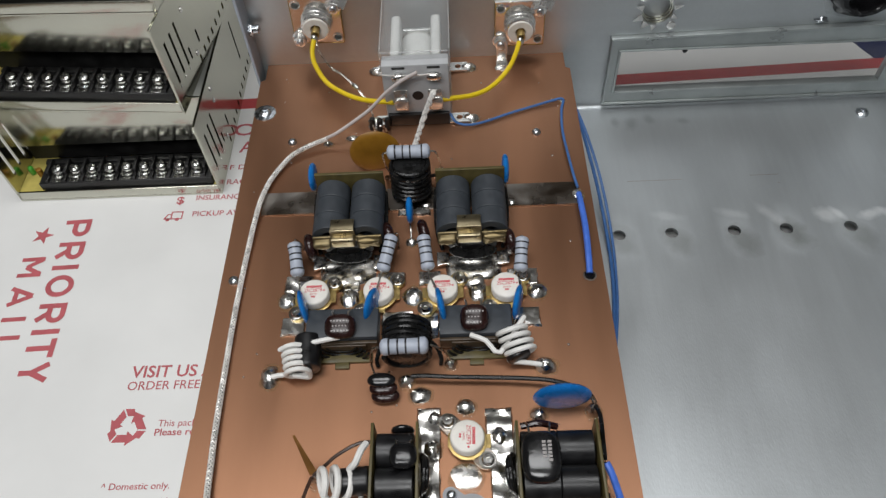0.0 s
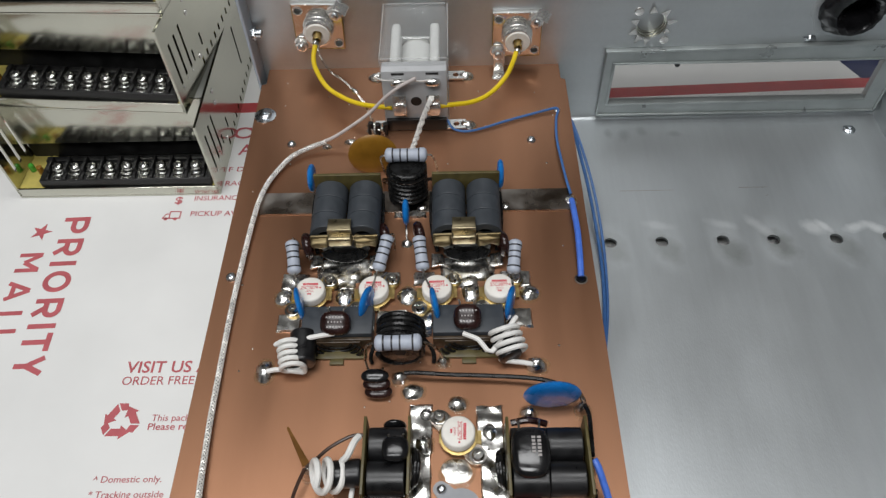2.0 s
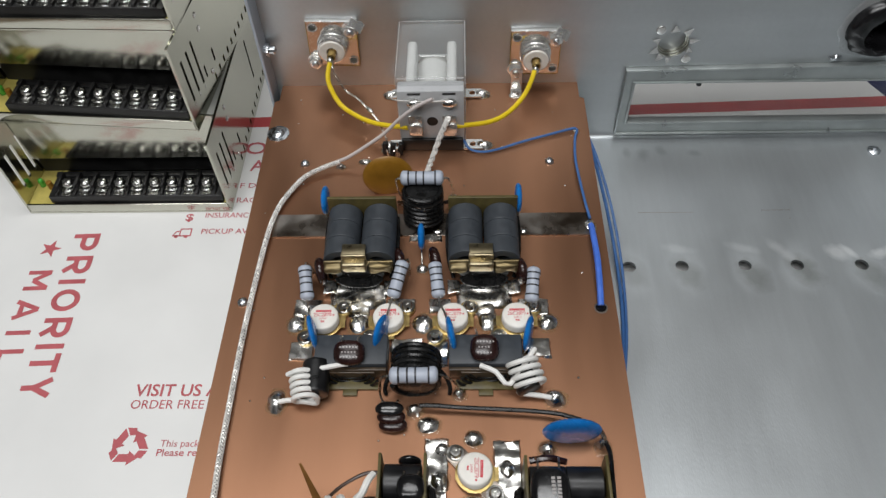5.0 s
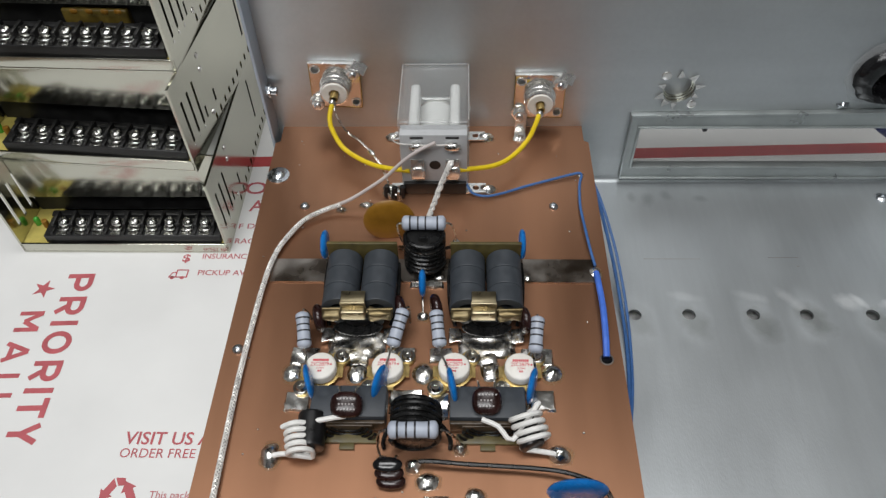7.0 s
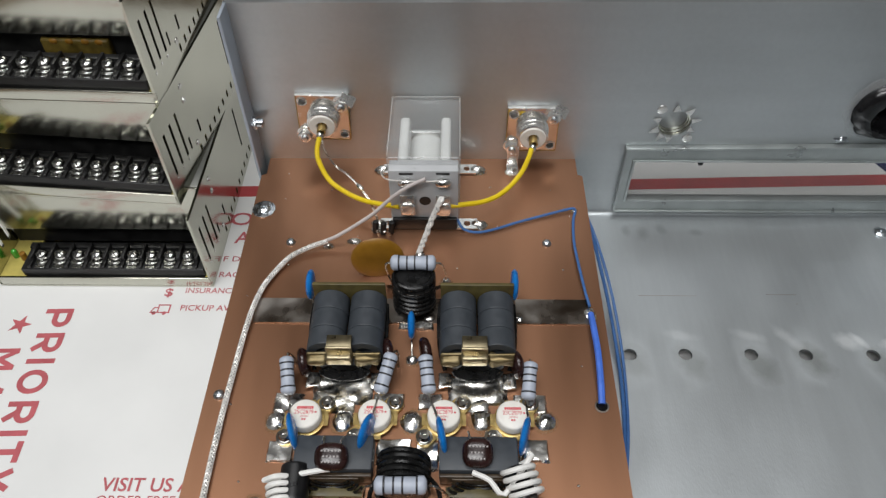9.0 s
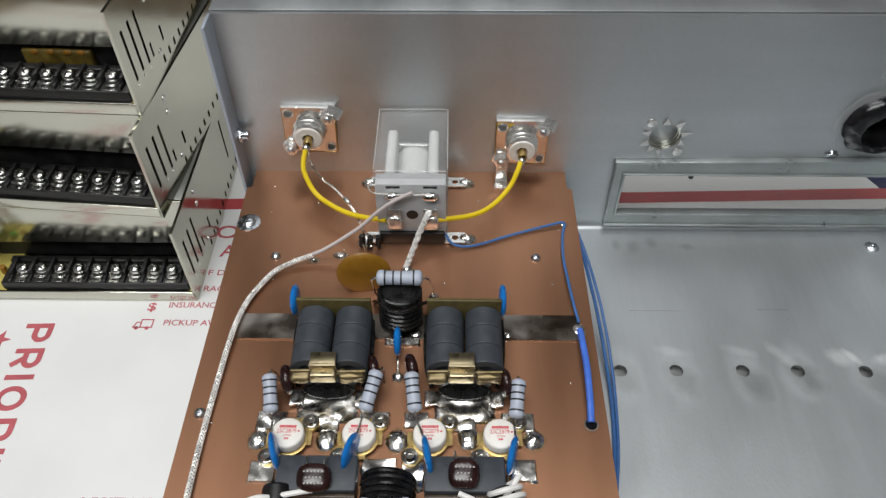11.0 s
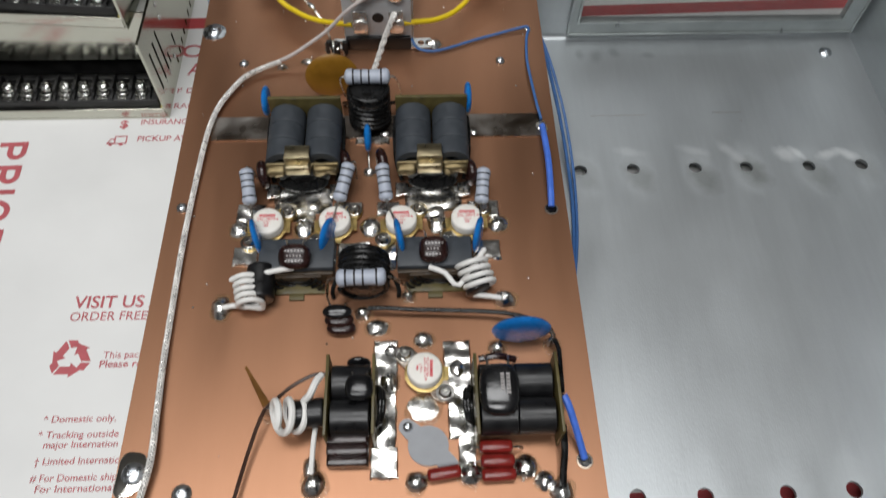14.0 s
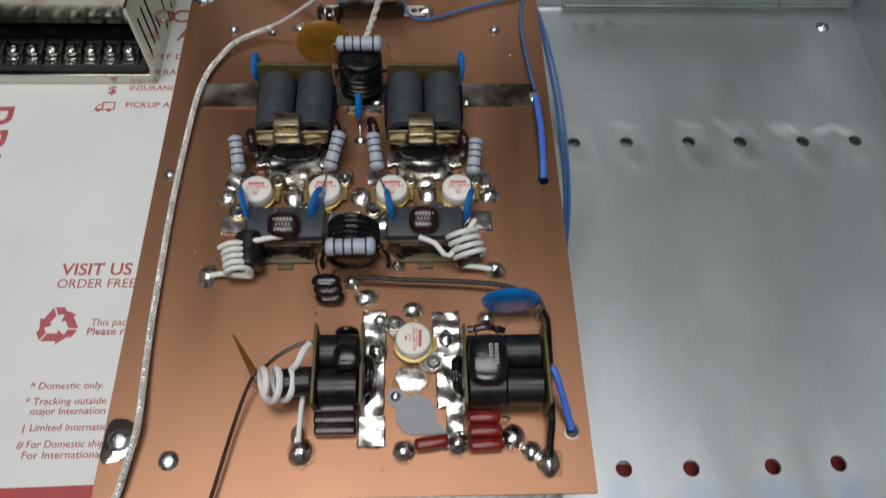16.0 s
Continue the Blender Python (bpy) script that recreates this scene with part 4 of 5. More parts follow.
def power_supply():
    p = thing("power_supply", 0, 0, 0, "open-fronted zinc-plated power supply with black screw terminals, in a stack", "power supply", "stacked power supplies")
    W, D, H = 53.5, 205, 48.0
    bm = bmesh.new()
    box(bm, -W, W, 0, D, 0, 1.2, 0.3)
    box(bm, -W, W, 0, 1.2, 1.2, 6.6, 0.3)
    part("tray", bm, SHINY, p)
    slots = [(6.0, 8.0, 13.5, 36), (13.2, 15.2, 13.5, 36), (20.2, 22.2, 12.5, 36.5), (25.6, 27.2, 12, 18.5), (38.4, 40.2, 12, 19), (88, 90, 16, 41)]
    dots = [(34 + i * 7.1, 36 + i * 7.1, 3.4, 7.2) for i in range(12)]
    rounds = []
    for s in (-1, 1):
        bm = bmesh.new()
        sheet(bm, 0, D, 1.2, H, 1.2, rects=slots + dots, rounds=rounds, at=lambda u, v, w: (s * (W + w), u, v), seg=12)
        plate = part("side_plate", bm, STEEL, p, smooth=False)
        for u, v in ((33, 10), (33.6, 42), (33, 35), (7, 11.2), (14.2, 11.2), (21.2, 10.2)):
            bm = bmesh.new()
            lathe(bm, (s * (W - 0.1), u, v), (s, 0, 0), [(0, 1.5), (0.35, 1.4), (0.55, 1.0), (0.6, 0)] if v != 10 and v > 12 or v == 10 else [(0, 0.9), (0.25, 0.8), (0.3, 0)], 14)
            part("dimple", bm, TINNED, plate, "small pressed bright dimple")
    bm = bmesh.new()
    box(bm, -W + 1.3, W - 1.3, 22.1, D, H - 1.2, H, 0.3)
    part("cover", bm, TOPZINC, p, "dull zinc top cover")
    bm = bmesh.new()
    box(bm, -W + 1.3, W - 1.3, 20.8, 22.0, 19.6, H, 0.3)
    part("cover_front", bm, SHINY, p, "bright vertical front of the cover")
    bm = bmesh.new()
    box(bm, -W + 1.3, -39, 1.4, D - 4, 4.5, 6.2)
    box(bm, 50.2, W - 1.3, 1.4, D - 4, 4.5, 6.2)
    part("board", bm, YPCB, p, "yellow-brown circuit board edge")
    # added black sheet: the shade inside the supply, behind the terminals
    bm = bmesh.new()
    box(bm, -W + 2, W - 2, 25, 27, 6.2, 30)
    part("interior_shade", bm, BLACKPL, p)
    bm = bmesh.new()
    box(bm, W - 2.4, W - 1.6, 3, D - 5, 11.5, H - 4)
    part("side_liner", bm, BLACKPL, p, "black insulating liner behind the slots")
    X0, N, S = -31.0, 9, 9.12
    bm = bmesh.new()
    box(bm, -40, 50.5, 1.8, 19, 1.4, 11, 0.4)
    box(bm, -40, 50.5, 15.0, 18.6, 11, 12.4, 0.5)
    part("terminal_block", bm, BLACKPL, p)
    for k in range(N + 1):
        bm = bmesh.new()
        x = X0 - S / 2 + k * S
        box(bm, x - 0.8, x + 0.8, 6.4, 16, 10.5, 14.9, 0.35)
        box(bm, x - 0.8, x + 0.8, 2.4, 7.0, 10.5, 12.6, 0.35)
        part("barrier", bm, BLACKPL, p)
    for k in range(N):
        bm = bmesh.new()
        x = X0 + k * S
        tilt = (0.06 * math.sin(k * 2.3), -0.25, 1)
        lathe(bm, (x, 9.2, 13.2), tilt, [(-2, 2.2), (0.6, 2.85), (1.3, 2.8), (2.0, 2.2), (2.3, 1.2), (2.3, 0)], 18)
        s = part("terminal_screw", bm, TERMINAL, p)
        bm = bmesh.new()
        for g in (0, 1):
            mt = Matrix.Translation((x, 8.75, 15.2)) @ Matrix.Rotation(0.25, 4, "X") @ Matrix.Rotation(radians(35 + 90 * g + 23 * k), 4, "Z")
            box(bm, -1.9, 1.9, -0.3, 0.3, -0.4, 0.36, 0, 1, mt)
        part("cross_slot", bm, BLACKPL, s)
        bm = bmesh.new()
        box(bm, x - 3.2, x + 3.2, 5.0, 12.8, 11.6, 12.3, 0.25, 1)
        box(bm, x - 2.6, x + 2.6, 4.4, 5.4, 10.6, 12.2, 0.25, 1)
        part("clamp_plate", bm, TERMINAL, s)
        bm = bmesh.new()
        box(bm, x - 2.5, x + 2.5, 2.6, 4.2, 10.9, 11.3, 0.12, 1)
        part("contact_tongue", bm, TERMINAL, s)
    bm = bmesh.new()
    rod(bm, (-48.6, 14, 6.2), (-48.6, 14, 10), 1.5, 14, 0.4)
    egg(bm, (-48.6, 14, 10), 1.5, 1.5, 1.7)
    part("indicator", bm, LEDG, p, "green indicator lamp lens")
    bm = bmesh.new()
    rod(bm, (-43.6, 12.4, 6.2), (-43.6, 12.4, 11), 1.5, 14, 0.4)
    part("trimmer", bm, ORANGE, p)
    return p


# stacked with the front right corner at x, y and a small turn
supply = power_supply()
for i, (x, y, z, turn) in enumerate(((-104, -42.3, BOX_Z, 0.0), (-109.7, -33.0, BOX_Z + 48, -4.7), (-108.4, -21.0, BOX_Z + 96, -2.6))):
    c, s = math.cos(radians(turn)), math.sin(radians(turn))
    m = pose((x - 53.5 * c) * MM, (y - 53.5 * s) * MM, z * MM, 0, 0, turn)
    if i == 0:
        supply.matrix_basis = m
    else:
        copy_thing(supply, m)

wound = thing("tape_wound_transformer", -147, 4.6, 54.3, "yellow tape-wrapped transformer inside the top power supply", "transformer", turn=(0, 0, -2.6))
# yellow tape darkened in colour for the shade inside the supply
bm = bmesh.new()
box(bm, -15, 15, -2.2, 2.0, 0, 10.2, 1.0, 3)
part("tape_wrap", bm, mat("shaded_yellow_tape", (0.15, 0.105, 0.02), 0.4, var=0.3, scale=180), wound)
for x in (-9, -2, 5, 11):
    bm = bmesh.new()
    egg(bm, (x, -1.9, 9.2), 2.0, 0.7, 1.4, None, 12)
    part("winding_bump", bm, ORANGE, wound)

# ---- coaxial sockets ----


def socket():
    s = thing("coax_socket", 0, 0, 0, "square-flanged coaxial socket with white insulator and gold pin", "socket", "coax sockets")
    bm = bmesh.new()
    sheet(bm, -11.8, 11.8, -12.2, 12.4, 2.2, rounds=[(-9, 9, 1.7), (9, 9, 1.7), (-9, -9, 1.7), (9, -9, 1.7)], at=lambda u, v, w: (u, -2.2 - w - 0.1, v), seg=16)
    flange = part("flange", bm, FLANGE, s, smooth=False)
    for x, z in ((-9, 9), (9, -9)):
        bm = bmesh.new()
        lathe(bm, (x, -2.25, z), (0, -1, 0), [(0, 2.5), (0.35, 2.4), (0.45, 2.1), (0.3, 1.75), (-0.6, 1.7)], 20)
        part("hole_rim", bm, TINNED, flange)
    for x0, x1, z0, z1 in ((-11.9, 11.9, 12.2, 12.8), (-11.6, 11.6, -12.4, -12.0), (11.5, 11.9, -12.2, 12.4), (-11.9, -11.5, -12.2, 12.4)):
        bm = bmesh.new()
        box(bm, x0, x1, -2.6, -0.1, z0, z1, 0.18)
        part("rolled_edge", bm, TINNED if z1 > 12.5 else GOLD, flange)
    bm = bmesh.new()
    lathe(bm, (0, -2, 0), (0, -1, 0), [(0, 7.6), (0.9, 7.6), (1.2, 7.0), (1.9, 6.7), (2.2, 7.1), (3.3, 7.1), (3.6, 6.6), (4.2, 6.6), (4.5, 7.0), (5.8, 7.0), (6.1, 6.4), (6.1, 5.8)], 36)
    part("barrel", bm, TINNED, s, "ringed nickel barrel")
    bm = bmesh.new()
    lathe(bm, (0, -2, 0), (0, -1, 0), [(0, 6.0), (6.3, 6.0), (6.7, 5.6), (6.7, 2.6), (5.4, 2.4), (5.4, 0)], 32)
    part("insulator", bm, CERAMIC, s)
    bm = bmesh.new()
    tube(bm, (0, -6.6, 0), (0, -12.2, -0.4), 2.0, 1.3, 16, 0.2)
    part("centre_pin", bm, GOLD, s)
    bm = bmesh.new()
    egg(bm, (-0.4, -13.2, -1.6), 1.7, 1.8, 2.2)
    part("solder_bead", bm, SOLDER, s)
    for x, z in ((-9, -9), (9, 9)):
        bm = bmesh.new()
        lathe(bm, (x, -2.2, z), (0, -1, 0), [(0, 4.1), (0.7, 4.0), (0.9, 3.3), (0.9, 0)], 14)
        washer = part("star_washer", bm, TINNED, s)
        bm = bmesh.new()
        rod(bm, (x, -3.0, z), (x, -5.8, z), 3.2, 6, 0.35)
        n = part("nut", bm, TINNED, s)
        bm = bmesh.new()
        rod(bm, (x, -3, z), (x, -7.4, z), 1.7, 14, 0.3)
        part("bolt_end", bm, ZINC, n)
    bm = bmesh.new()
    box(bm, -3.4, 3.6, -0.4, 0.4, -1.6, 3.6, 0.35, 2, Matrix.Translation((11.4, -4.4, 11.2)) @ Matrix.Rotation(radians(28), 4, "Y") @ Matrix.Rotation(radians(-24), 4, "X"))
    bmesh.ops.subdivide_edges(bm, edges=bm.edges, cuts=2, use_grid_fill=True)
    for v in bm.verts:
        v.co += Vector((0.5, 0.7, 0.5)) * noise.noise(v.co * 0.6)
    part("lock_tab", bm, TINNED, s, "crumpled bright lock tab")
    return s


so = socket()
so.matrix_basis = pose(-44.3 * MM, 0, 26.6 * MM, 0, 2, 0)
copy_thing(so, pose(51.6 * MM, 0, 19.8 * MM))
bm = bmesh.new()
box(bm, 40.5, 46, -5.6, -4.8, -0.2, 12, 0.2)
box(bm, 40.5, 46, -12, -4.8, 0.1, 0.9, 0.2)
tagged(part("ground_lug", bm, TINNED), "bent tinned ground lug from socket bolt to board", "lug")


def cable(name, pts, r, material, label, category="wire", seg=8, n=6):
    bm = bmesh.new()
    wire(bm, pts, r, seg, n)
    return tagged(part(name, bm, material), label, category)


cable("yellow_wire", [(-44.8, -14.2, 25.4), (-46, -18, 21), (-45, -22, 17), (-40.2, -28, 11.6), (-32, -34, 9.8), (-24, -39, 10.2), (-16, -43, 12), (-8, -46, 13.6)], 1.15, YELLOW, "thick yellow insulated wire from socket to relay")
cable("yellow_wire", [(50.6, -14.2, 18.8), (49, -18.4, 16.6), (46, -23, 12.4), (41, -29, 10), (35, -35, 9.4), (28, -40, 10.6), (20, -44, 13), (13, -46, 14)], 1.15, YELLOW, "thick yellow insulated wire from socket to relay")
twist = smooth_path([(-43.6, -14.4, 24.5), (-42.8, -17, 20.5), (-38, -22, 15.5), (-32, -27, 14.6), (-26.5, -33, 13), (-21.7, -39, 10.6), (-18, -46, 6), (-17, -49, 1)], 16)
tw = thing("twisted_wire", 0, 0, 0, "thin bare twisted wire from socket to relay", "wire")
for s in (0, math.pi):
    bm = bmesh.new()
    wire(bm, [p + Vector((0.42 * math.cos(i * 0.8 + s), 0.42 * math.sin(i * 0.8 + s), 0.25 * math.sin(i * 0.8 + s))) for i, p in enumerate(twist)], 0.2, 6, 1)
    part("strand", bm, LEAD, tw)
bm = bmesh.new()
egg(bm, (-26.2, -33.4, 12.9), 1.2, 2.6, 1.2, Matrix.Rotation(radians(40), 3, "Z"))
part("solder_bead", bm, SOLDER, tw)
cable("bare_wire", [(-18, -9.5, 2), (-16.5, -30, 18), (-12, -47.4, 31), (-4, -48, 30.6), (5, -48.2, 30.6), (11.5, -48, 31)], 0.32, BRAID, "thin bare jumper wire across the relay")

# ---- relay ----
relay = thing("relay", 3, -45.8, 0, "clear-cased power relay lying on its side with soldered pins", "relay")
bm = bmesh.new()
box(bm, -14.5, 14.5, 0, 7, 1.9, 34.2, 0.6)
part("base", bm, RELAYGREY, relay, "grey-white moulded base")
bm = bmesh.new()
box(bm, -15.4, 15.4, 3.5, 44.6, 1.0, 38.5, 2.6, 4)
box(bm, -14.6, 14.6, 3.5, 43.8, 1.8, 37.7, 2.0, 3)
part("cover", bm, CLEAR, relay, "clear plastic cover")
# thin pale rods draw the bright highlight lines of the cover edges
for x0, y0, z0, x1, y1, z1 in ((-15, 5, 38.1, -15, 44.2, 38.1), (15, 5, 38.1, 15, 44.2, 38.1), (-14, 44.2, 38.1, 14, 44.2, 38.1), (-15, 4, 2, -15, 4, 37.5), (15, 4, 2, 15, 4, 37.5), (-14.5, 4, 37.9, 14.5, 4, 37.9)):
    bm = bmesh.new()
    rod(bm, (x0, y0, z0), (x1, y1, z1), 0.32, 8, 0.1)
    part("edge_highlight", bm, EDGECLEAR, relay, "pale rod for the highlight along the cover edge")
bm = bmesh.new()
rod(bm, (0, 14, 17), (0, 34, 17), 8.5, 24, 0.6)
part("coil", bm, WHITEPL, relay, "white taped coil")
for s in (-1, 1):
    bm = bmesh.new()
    box(bm, s * 9.0 - 2.2, s * 9.0 + 2.2, 9, 37, 22, 33, 1.6, 3)
    part("contact_arm", bm, WHITEPL, relay)
bm = bmesh.new()
box(bm, -9, 9, 34, 37, 5, 26, 0.8)
part("yoke", bm, BRIGHT, relay)
for x in (-7.2, 8):
    bm = bmesh.new()
    box(bm, x - 3.0, x + 3.0, -2.6, -1.9, 11.0, 22.4, 0.25)
    box(bm, x - 3.0, x + 3.0, -2.6, 0.2, 10.6, 11.4, 0.2)
    pin = part("flat_pin", bm, TINNED, relay, "flat tinned terminal")
    bm = bmesh.new()
    egg(bm, (x + 0.2, -2.6, 14.6), 3.3, 1.2, 3.6, None, 24, 0.55)
    for v in bm.verts:
        v.co.y += 0.5 * noise.noise(v.co * 0.5)
    part("solder_bead", bm, TINNED, pin)
    bm = bmesh.new()
    box(bm, x - 2.4, x + 2.4, -3.0, 0.2, 28.9, 29.9, 0.15)
    pin = part("pin", bm, TINNED, relay)
    bm = bmesh.new()
    egg(bm, (x, -1.6, 29.0), 3.4, 1.7, 2.0, None, 20, 0.8)
    part("solder_bead", bm, SOLDER, pin)
    bm = bmesh.new()
    box(bm, x - 2.8, x + 2.8, -0.25, 0.1, 32.2, 33.2)
    part("pin_slot", bm, BLACKPL, relay)
bm = bmesh.new()
rod(bm, (0.3, -0.2, 17.0), (0.3, 0.4, 17.0), 2.5, 20)
part("base_hole", bm, BLACKPL, relay, "dark round hole")
for x0, x1, y in ((-21, -14, 37), (14, 23, 37), (14, 23, 1.3), (-20, -14, 1.3)):
    bm = bmesh.new()
    sheet(bm, x0, x1, y - 3, y + 3, 0.8, rounds=[((x0 + x1) / 2, y, 1.5)], at=lambda u, v, w: (u, v, 1.6 + w), seg=14)
    tab = part("mounting_tab", bm, TINNED, relay, smooth=False)
    bm = bmesh.new()
    dome(bm, x0 - 0.5 if x0 < 0 else x1 + 0.5, y, 3.6, 1.9, 2.6, 0.9, 0.12, x0 + y)
    part("solder_bead", bm, SOLDER, tab)
# black strip in place of the shadow below the relay base
bm = bmesh.new()
box(bm, -14, 14, -1.5, 0.5, 0.2, 7, 0.4)
part("foot", bm, BLACKPL, relay)
# small parts beside the relay
for k, (x, y) in enumerate(((-19, -49), (-15.5, -50), (-12, -49.5))):
    bm = bmesh.new()
    rod(bm, (x, y, 0.5), (x + 0.6, y + 0.5, 7), 1.3, 12, 0.4)
    tagged(part("diode", bm, BLACKPL), "small black diode standing beside the relay", "diode", "relay diodes")
jumper = thing("relay_jumper", 0, 0, 0, "short tinned twisted braid jumper from relay pin to board", "wire")
line_j = smooth_path([(10.6, -48.9, 21.5), (9.6, -50.2, 20), (6.4, -53.6, 13.6), (3, -58.5, 6), (0.8, -62, 1.6)], 10)
for g in range(3):
    bm = bmesh.new()
    wire(bm, [p + Vector((0.75 * math.cos(i * 0.55 + g * 2.1), 0.5 * math.sin(i * 0.55 + g * 2.1), 0.5 * math.sin(i * 0.55 + g * 2.1))) for i, p in enumerate(line_j)], 0.66, 8, 1)
    part("strand", bm, BRAID, jumper)

# ---- braided coax ----
coax = thing("coax_cable", 0, 0, 0, "silver-braided coaxial cable lying along the board edge", "cable")
CP = [(-39.0, -57.6, 4), (-46, -60, 3), (-53.8, -65.2, 2.6), (-59, -73, 2.3), (-62.8, -82, 2.6), (-64.8, -93, 3.2), (-66, -105, 2.8), (-66.8, -119, 2.2), (-67.4, -135, 2.0), (-67.6, -152, 2.0), (-67.4, -172, 2.0), (-67, -194, 2.2), (-66, -213, 2.6), (-65.1, -228, 3.4), (-66.6, -240, 2.8), (-67.6, -247, 2.4), (-69.6, -254, 1), (-74, -264, -8), (-79, -274, -22)]
# near-black core paints the shade in the gaps of the braid
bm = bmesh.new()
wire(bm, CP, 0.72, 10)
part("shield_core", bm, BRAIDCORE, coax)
line = smooth_path(CP, 40)
dist = [0.0]
for a, b in zip(line, line[1:]):
    dist.append(dist[-1] + (b - a).length)


def along(d):
    i = int(np.searchsorted(dist, d))
    i = min(max(i, 1), len(line) - 1)
    f = (d - dist[i - 1]) / max(1e-9, dist[i] - dist[i - 1])
    return line[i - 1].lerp(line[i], f), (line[i] - line[i - 1]).normalized()


for sgn in (1, -1):
    for k in range(4):
        bm = bmesh.new()
        pts, d = [], 0.0
        while d < dist[-1]:
            p, t = along(d)
            u = t.cross(Vector((0, 0, 1))).normalized()
            v = u.cross(t)
            a = sgn * 2 * math.pi * d / 5.2 + 2 * math.pi * k / 4
            pts.append(p + (u * math.cos(a) + v * math.sin(a)) * (0.86 + 0.07 * sgn * math.cos(2 * a)))
            d += 0.42
        wire(bm, pts, 0.29, 5, 1)
        part("braid_strand", bm, BRAID, coax)
bm = bmesh.new()
wire(bm, [(-40, -57.5, 4), (-34.5, -56.4, 6), (-26, -53.8, 10.4), (-18, -51.4, 15.4), (-10, -50.2, 23.5), (-3, -49.6, 29), (4, -49.2, 33)], 0.8, 8)
part("inner_conductor", bm, PINKWHITE, coax, "pale insulated inner conductor")

# ---- blue control wires ----
cable("blue_wire", [(17, -45, 5), (20, -48.5, 2.2), (26, -49.5, 1.2), (34, -47.5, 1.2), (44, -43.5, 1.4), (55, -39.5, 1.4), (64, -36.5, 1.6), (69.2, -35, 1.6), (70.2, -36.5, 1.0), (68.8, -42, 1.2), (67.6, -56, 2.2), (68.2, -70, 2.8), (69.4, -82, 2.0), (70.5, -90, 1.6)], 0.62, BLUETHIN, "thin blue hook-up wire lying on the board")
cable("thick_blue_wire", [(70.3, -94.5, 2.6), (70.4, -102, 4.0), (70.6, -114, 4.4), (70.4, -126, 2.8), (70.2, -133.5, 0.6)], 1.3, BLUEWIRE, "short thick blue wire from bus bar to hole")
cable("thick_blue_wire", [(63.8, -213.6, 12), (65.4, -217, 10.5), (68.2, -224.6, 5), (70.2, -230.4, 0.6)], 1.2, BLUEWIRE, "short thick blue wire from transformer to hole")
cable("blue_wire", [(75.5, -34, -3), (79.5, -45, -11), (84.6, -62, -24), (87.2, -82, -32), (87.6, -105, -35.4), (85.6, -128, -36), (81, -155, -36), (74, -200, -36), (70.5, -240, -36), (71.5, -252, -36), (75, -275, -36), (77, -299, -36)], 0.8, BLUETHIN, "thin blue wire hanging beside the heat sink")
cable("blue_wire", [(75, -30, -3), (80.5, -44, -10), (86.6, -62, -23), (89.4, -84, -32), (89.4, -105, -36), (87, -128, -36), (82, -155, -36), (74.5, -200, -36.1)], 0.7, BLUETHIN, "thin blue wire hanging beside the heat sink")

# ---- transistors ----


def transistor(size, plate):
    t = thing("power_transistor", 0, 0, 0, "round white ceramic transistor with red marking on a gold flange", "transistor", "power transistors")
    bm = bmesh.new()
    pts = []
    for s in (0, 1):
        for k in range(9):
            a = -math.pi / 2 + math.pi * k / 8 + math.pi * s
            pts.append(((9.2 if s == 0 else -9.2) + 3.4 * math.cos(a), 3.4 * math.sin(a)))
    rot = Matrix.Rotation(radians(45), 2)
    poly(bm, [tuple(rot @ Vector(p)) for p in pts], 0.05, 1.6)
    part("flange", bm, plate, t, smooth=False)
    bm = bmesh.new()
    lathe(bm, (0, 0, 1.6), (0, 0, 1), [(0, 6.7), (0.5, 6.7), (0.6, 6.4), (0.6, 5)], 32)
    part("base_ring", bm, GOLD, t)
    bm = bmesh.new()
    lathe(bm, (0, 0, 1.6), (0, 0, 1), [(h, r * size) for h, r in ((0.5, 6.2), (1.2, 6.3), (1.2, 6.6), (4.2, 6.6), (4.7, 6.3), (4.9, 5.8), (4.9, 0))], 36)
    part("cap", bm, CERAMIC, t)
    for a in (0, 90, 180, 270):
        bm = bmesh.new()
        box(bm, 5, 7.9 if plate is GOLD or a == 90 else 6.6, -2.4, 2.4, 1.7, 2.0, 0, 1, None)
        bmesh.ops.transform(bm, matrix=Matrix.Rotation(radians(a), 4, "Z"), verts=bm.verts)
        part("lead_tab", bm, GOLD, t)
    for y, x0, x1, h, gap in ((2.5, -3.3, 3.3, 1.15, 0.13), (-2.7, -0.8, 0.9, 0.8, 0.2)):
        x = x0 * size
        while x < x1 * size - 0.3:
            bm = bmesh.new()
            box(bm, x, x + 0.72 * size, (y - h / 2) * size, (y + h / 2) * size, 6.48, 6.56)
            part("mark", bm, REDINK, t)
            x += (0.72 + gap) * size
    lettering("type_number", "2SC2879", -4.1 * size, -0.25 * size, 6.56, 1.75 * size, 7.7 * size, REDINK, t, 0, 0.006)
    lettering("origin_word", "JAPAN", -1.5 * size, -1.75 * size, 6.56, 0.9 * size, 3.2 * size, REDINK, t, 0, 0.004)
    bm = bmesh.new()
    rod(bm, (4.5 * size, 0.5 * size, 6.48), (4.5 * size, 0.5 * size, 6.57), 0.42 * size, 12)
    part("mark", bm, REDINK, t)
    for s in (1, -1):
        bm = bmesh.new()
        c = rot @ Vector((9.6 * s, 0))
        lathe(bm, (c.x, c.y, 1.6), (0, 0, 1), [(0, 3.0), (0.5, 3.0), (0.5, 2.2), (1.2, 2.1), (1.9, 1.6), (1.9, 0.8), (1.3, 0.7), (1.3, 0)], 18)
